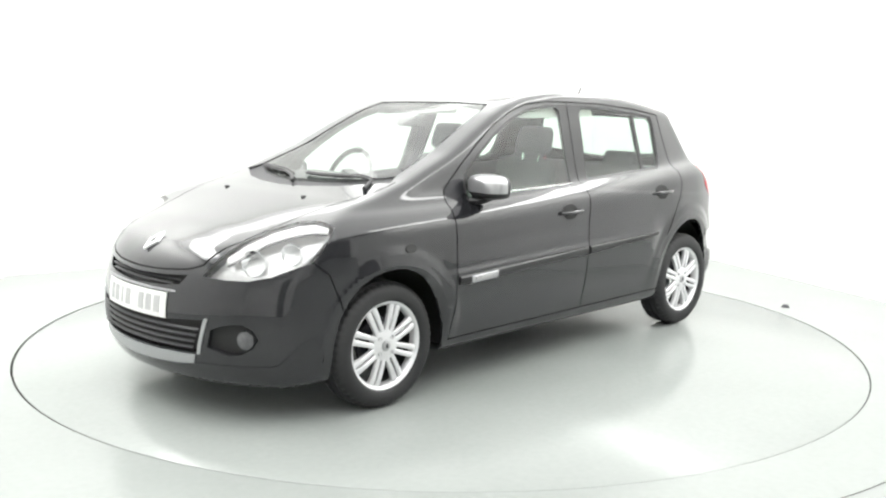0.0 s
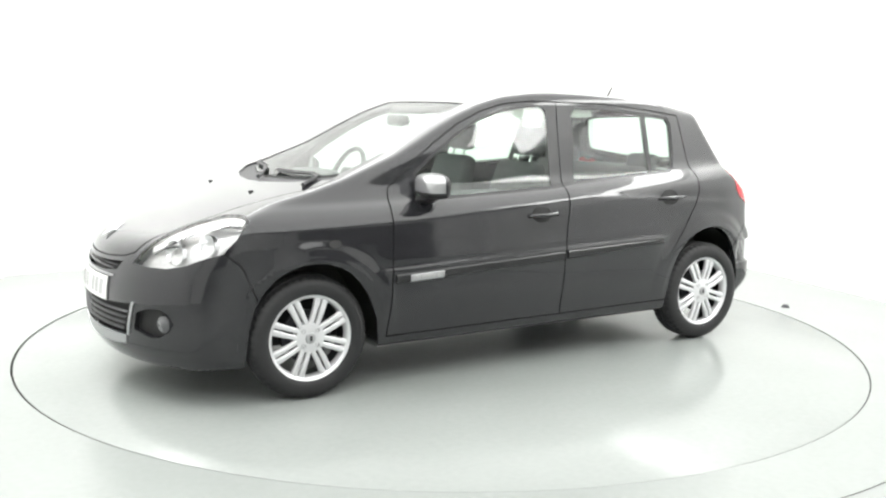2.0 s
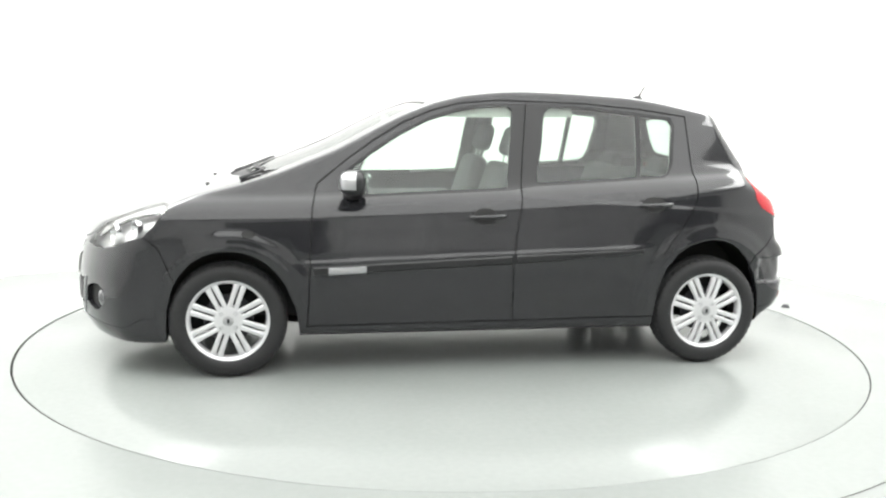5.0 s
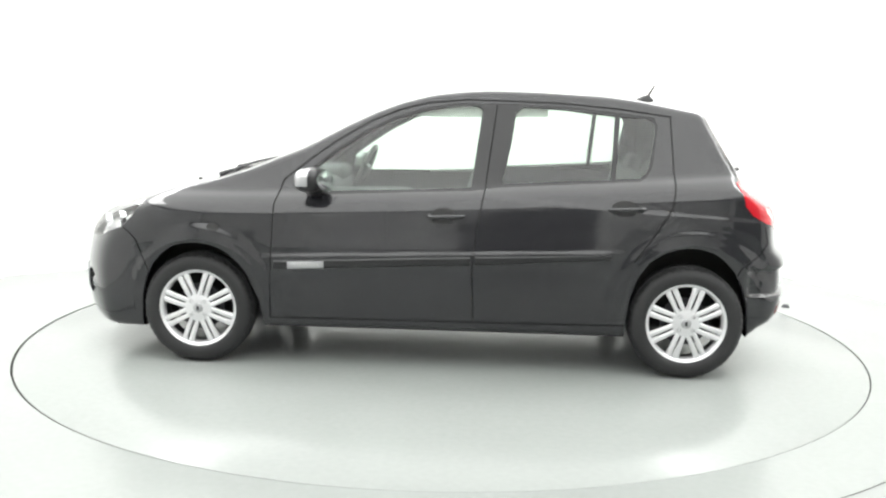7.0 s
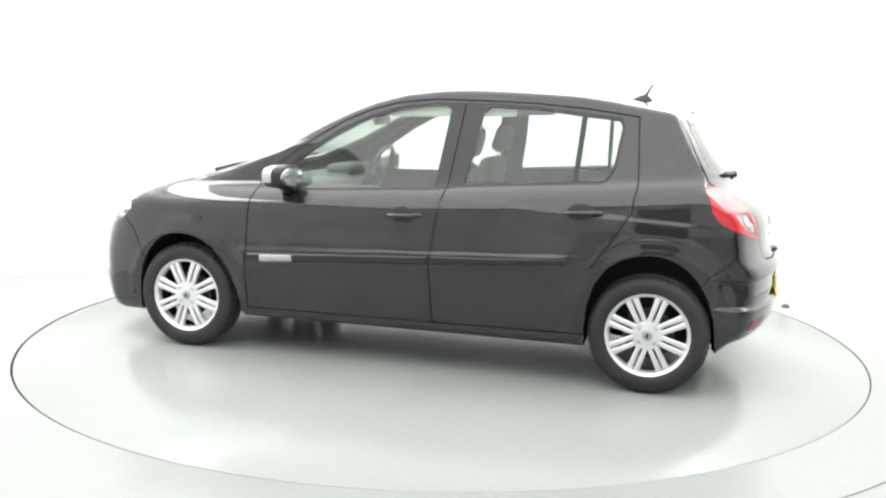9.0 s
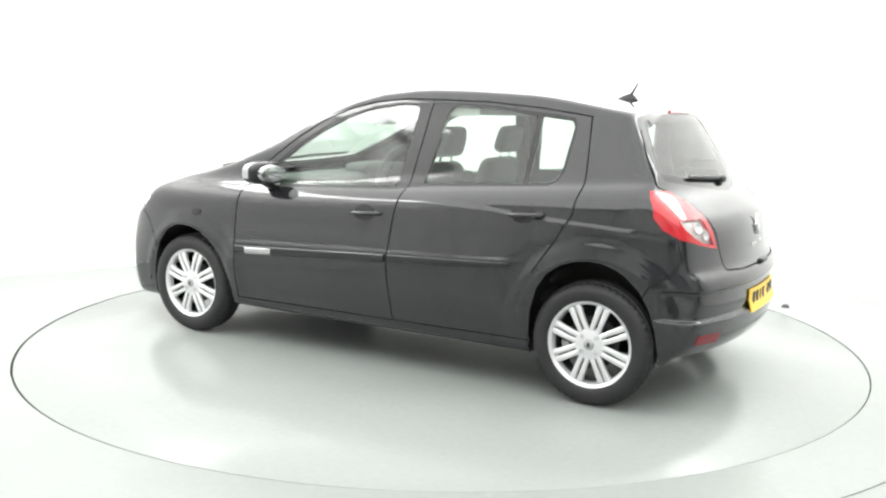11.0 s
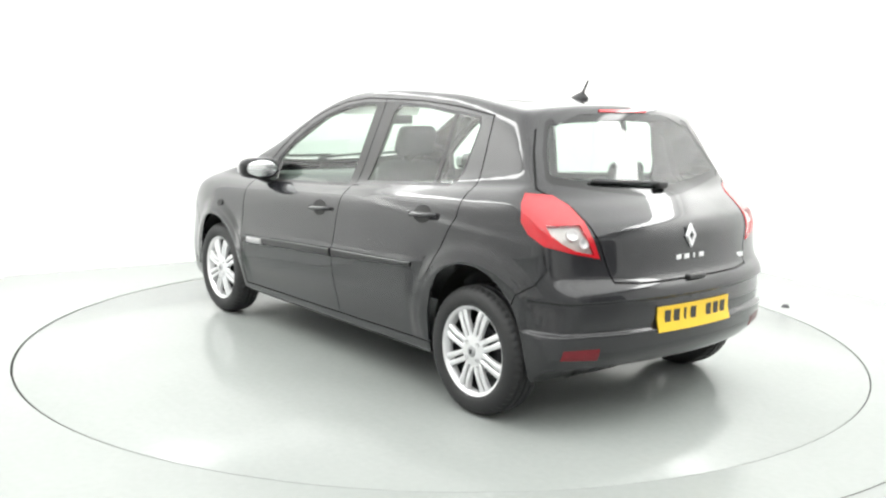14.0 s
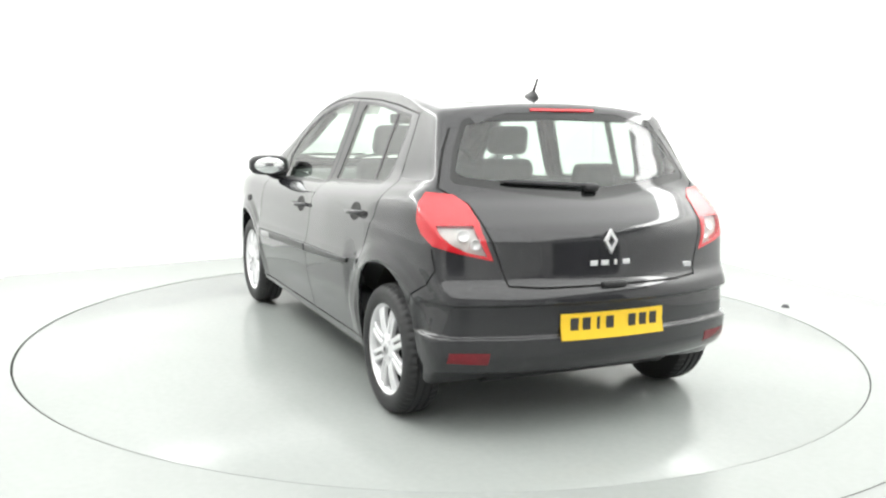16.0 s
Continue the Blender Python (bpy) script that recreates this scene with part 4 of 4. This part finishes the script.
p = on_end(0, 0.834, False, 0.008)
emblem(p, (-1, 0, 0.1), 0.052)
p = on_top(0.715, 0, 0.006)
emblem(p, normals_at(np.array([[p.x, p.y, p.z]]))[0], 0.060)
for k in range(4):
    y = 0.083 - k * 0.055
    p = on_end(y, 0.743, False, 0.003)
    part("badge_bar", block((0.004, 0.036 if k != 2 else 0.012, 0.022), local(*p), bevel=0.001), BRIGHT, CAR, "plain chrome lettering bar")
p = on_end(-0.436, 0.706, False, 0.003)
part("badge_bar", block((0.004, 0.05, 0.022), local(*p), bevel=0.001, turn=Matrix.Rotation(radians(-12), 4, "Z")), BRIGHT, CAR, "plain chrome lettering bar")

# high brake light, tailgate latch, rear wiper, antenna
rows = [[local(*on_end(0.17 * u, z, False, 0.004)) for z in (1.374, 1.379, 1.385)] for u in np.linspace(-1, 1, 13)]
part("brake_light", ribbon(rows, 0.003), RED, CAR, "slim red high brake light")
part("tailgate_latch", block((0.03, 0.12, 0.022), local(*on_end(0.0, 0.655, False, 0.006)), bevel=0.006), SATIN, CAR)
part("rear_wiper", rod([local(*on_end(y, 1.032 + 0.055 * (0.4 + y), False, 0.016)) for y in np.linspace(-0.02, 0.40, 12)], [0.016] + [0.010] * 10 + [0.006], 8), PLASTIC, CAR, "black rear wiper")
part("wiper_hub", block((0.05, 0.07, 0.035), local(*on_end(-0.02, 1.046, False, 0.008)), bevel=0.012), PLASTIC, CAR)
a = on_top(-2.42, 0.0)
bm = bmesh.new()
bmesh.ops.create_icosphere(bm, subdivisions=3, radius=1)
for v in bm.verts:
    k = 1 - 0.55 * max(0, v.co.z)
    v.co = Vector((v.co.x * 0.062 * k - 0.02 * max(0, v.co.z), v.co.y * 0.026 * k, v.co.z * 0.034))
bmesh.ops.transform(bm, matrix=Matrix.Translation(local(*a)), verts=bm.verts)
ant = part("antenna", bm, SATIN, CAR, "small black roof antenna")
part("antenna_mast", rod([local(a.x - 0.02, 0, a.z + 0.02), local(a.x - 0.038, 0, a.z + 0.052), local(a.x - 0.058, 0, a.z + 0.088)], [0.008, 0.006, 0.0045], 8), SEAL, ant)

# windscreen wipers
for pts in ([(-0.02, 0.05), (-0.09, -0.05), (-0.15, -0.20), (-0.19, -0.42), (-0.22, -0.50)], [(-0.06, 0.56), (-0.16, 0.50), (-0.175, 0.40), (-0.14, 0.25), (-0.125, 0.10), (-0.13, 0.02)]):
    line = [local(*on_top(x, y, 0.010)) for x, y in pts]
    arm = part("wiper_arm", rod(line, [0.011] + [0.008] * (len(line) - 2) + [0.006], 8), PLASTIC, CAR, "black windscreen wiper")
    part("wiper_blade", rod([p + Vector((-0.012, 0, 0.004)) for p in line[1:]], 0.007, 6), SEAL, arm)
for y in (-0.33, 0.33):
    part("washer_jet", block((0.022, 0.018, 0.009), local(*on_top(0.12, y, 0.003)), bevel=0.003), SATIN, CAR, "small black washer jet")


def seat(x, y, rear=False):
    w = 0.50
    back_h = 0.58
    base = part("seat", block((0.52, w, 0.16), local(x, y, 0.47), bevel=0.05), CLOTH, CAR, "charcoal cloth seat")
    lean = Matrix.Rotation(radians(-16), 4, "Y")
    part("backrest", block((0.13, w * 0.96, back_h), local(x - 0.33, y, 0.80), bevel=0.05, turn=lean, taper=0.82), CLOTH, base)
    part("headrest", block((0.085, 0.26, 0.17), local(x - 0.455, y, 1.195), bevel=0.04, turn=lean, taper=0.92), CLOTH, base)
    for d in (-0.06, 0.06):
        part("headrest_post", rod([local(x - 0.415, y + d, 1.06), local(x - 0.44, y + d, 1.15)], 0.006, 8), CHROME, base)
    return base


for y in (0.36, -0.36):
    seat(-1.10, y)
bench = part("rear_bench", block((0.50, 1.25, 0.17), local(-2.0, 0, 0.50), bevel=0.05), CLOTH, CAR, "charcoal cloth rear bench")
part("backrest", block((0.14, 1.25, 0.52), local(-2.32, 0, 0.78), bevel=0.05, turn=Matrix.Rotation(radians(-18), 4, "Y")), CLOTH, bench)
for y in (0.38, -0.38):
    part("headrest", block((0.075, 0.24, 0.14), local(-2.42, y, 1.045), bevel=0.035, turn=Matrix.Rotation(radians(-14), 4, "Y")), CLOTH, bench)
part("parcel_shelf", block((0.42, 1.10, 0.03), local(-2.66, 0, 0.985), bevel=0.01), TRIM, CAR, "charcoal parcel shelf")
dash = part("dashboard", block((0.42, 1.34, 0.30), local(-0.42, 0, 0.80), bevel=0.08, segments=5), TRIM, CAR, "charcoal dashboard")
part("instrument_cowl", block((0.20, 0.36, 0.10), local(-0.52, -0.36, 0.955), bevel=0.04, segments=4), TRIM, dash)
bm = bmesh.new()
ring = [Vector((0.0, 0.185 * math.cos(a), 0.185 * math.sin(a))) for a in np.linspace(0, 2 * math.pi, 41)]
rod(ring, 0.015, 10, bm)
turn = Matrix.Translation(local(-0.72, -0.36, 0.95)) @ Matrix.Rotation(radians(-24), 4, "Y")
bmesh.ops.transform(bm, matrix=turn, verts=bm.verts)
sw = part("steering_wheel", bm, SATIN, CAR, "black steering wheel on the driver's side")
bm = block((0.05, 0.15, 0.13), bevel=0.025)
for y0, z0 in ((0.17, 0.0), (-0.17, 0.0), (0.0, -0.17)):
    rod([(0, y0 * 0.4, z0 * 0.4), (0, y0, z0)], 0.016, 8, bm)
bmesh.ops.transform(bm, matrix=turn, verts=bm.verts)
part("steering_boss", bm, SATIN, sw)
part("rear_view_mirror", block((0.03, 0.24, 0.065), local(-0.88, 0, 1.30), bevel=0.014), SATIN, CAR, "black rear-view mirror")


def motions():
    """The deck turns at a steady pace and carries the car."""
    turn = [(0, 225.35), (0.5, 221.81), (1, 218.27), (1.5, 214.75), (2, 211.24), (2.5, 207.75), (3, 204.25), (3.5, 200.77), (4, 197.31), (6.5, 180.13), (7, 176.72), (7.5, 173.34), (8, 169.99), (8.5, 166.65), (9, 163.29), (9.2, 161.94), (11.5, 146.39), (12, 142.95), (12.5, 139.49), (13, 136.00), (13.5, 132.55), (14, 129.10), (14.5, 125.63), (15, 122.12), (15.5, 118.62), (16, 115.08)]
    walk(CAR, [(t, pose(0, 0, 0, 0, 0, a)) for t, a in turn])
    walk(TABLE, [(t, pose(0, 0, -0.0005, 0, 0, a)) for t, a in turn])


motions()
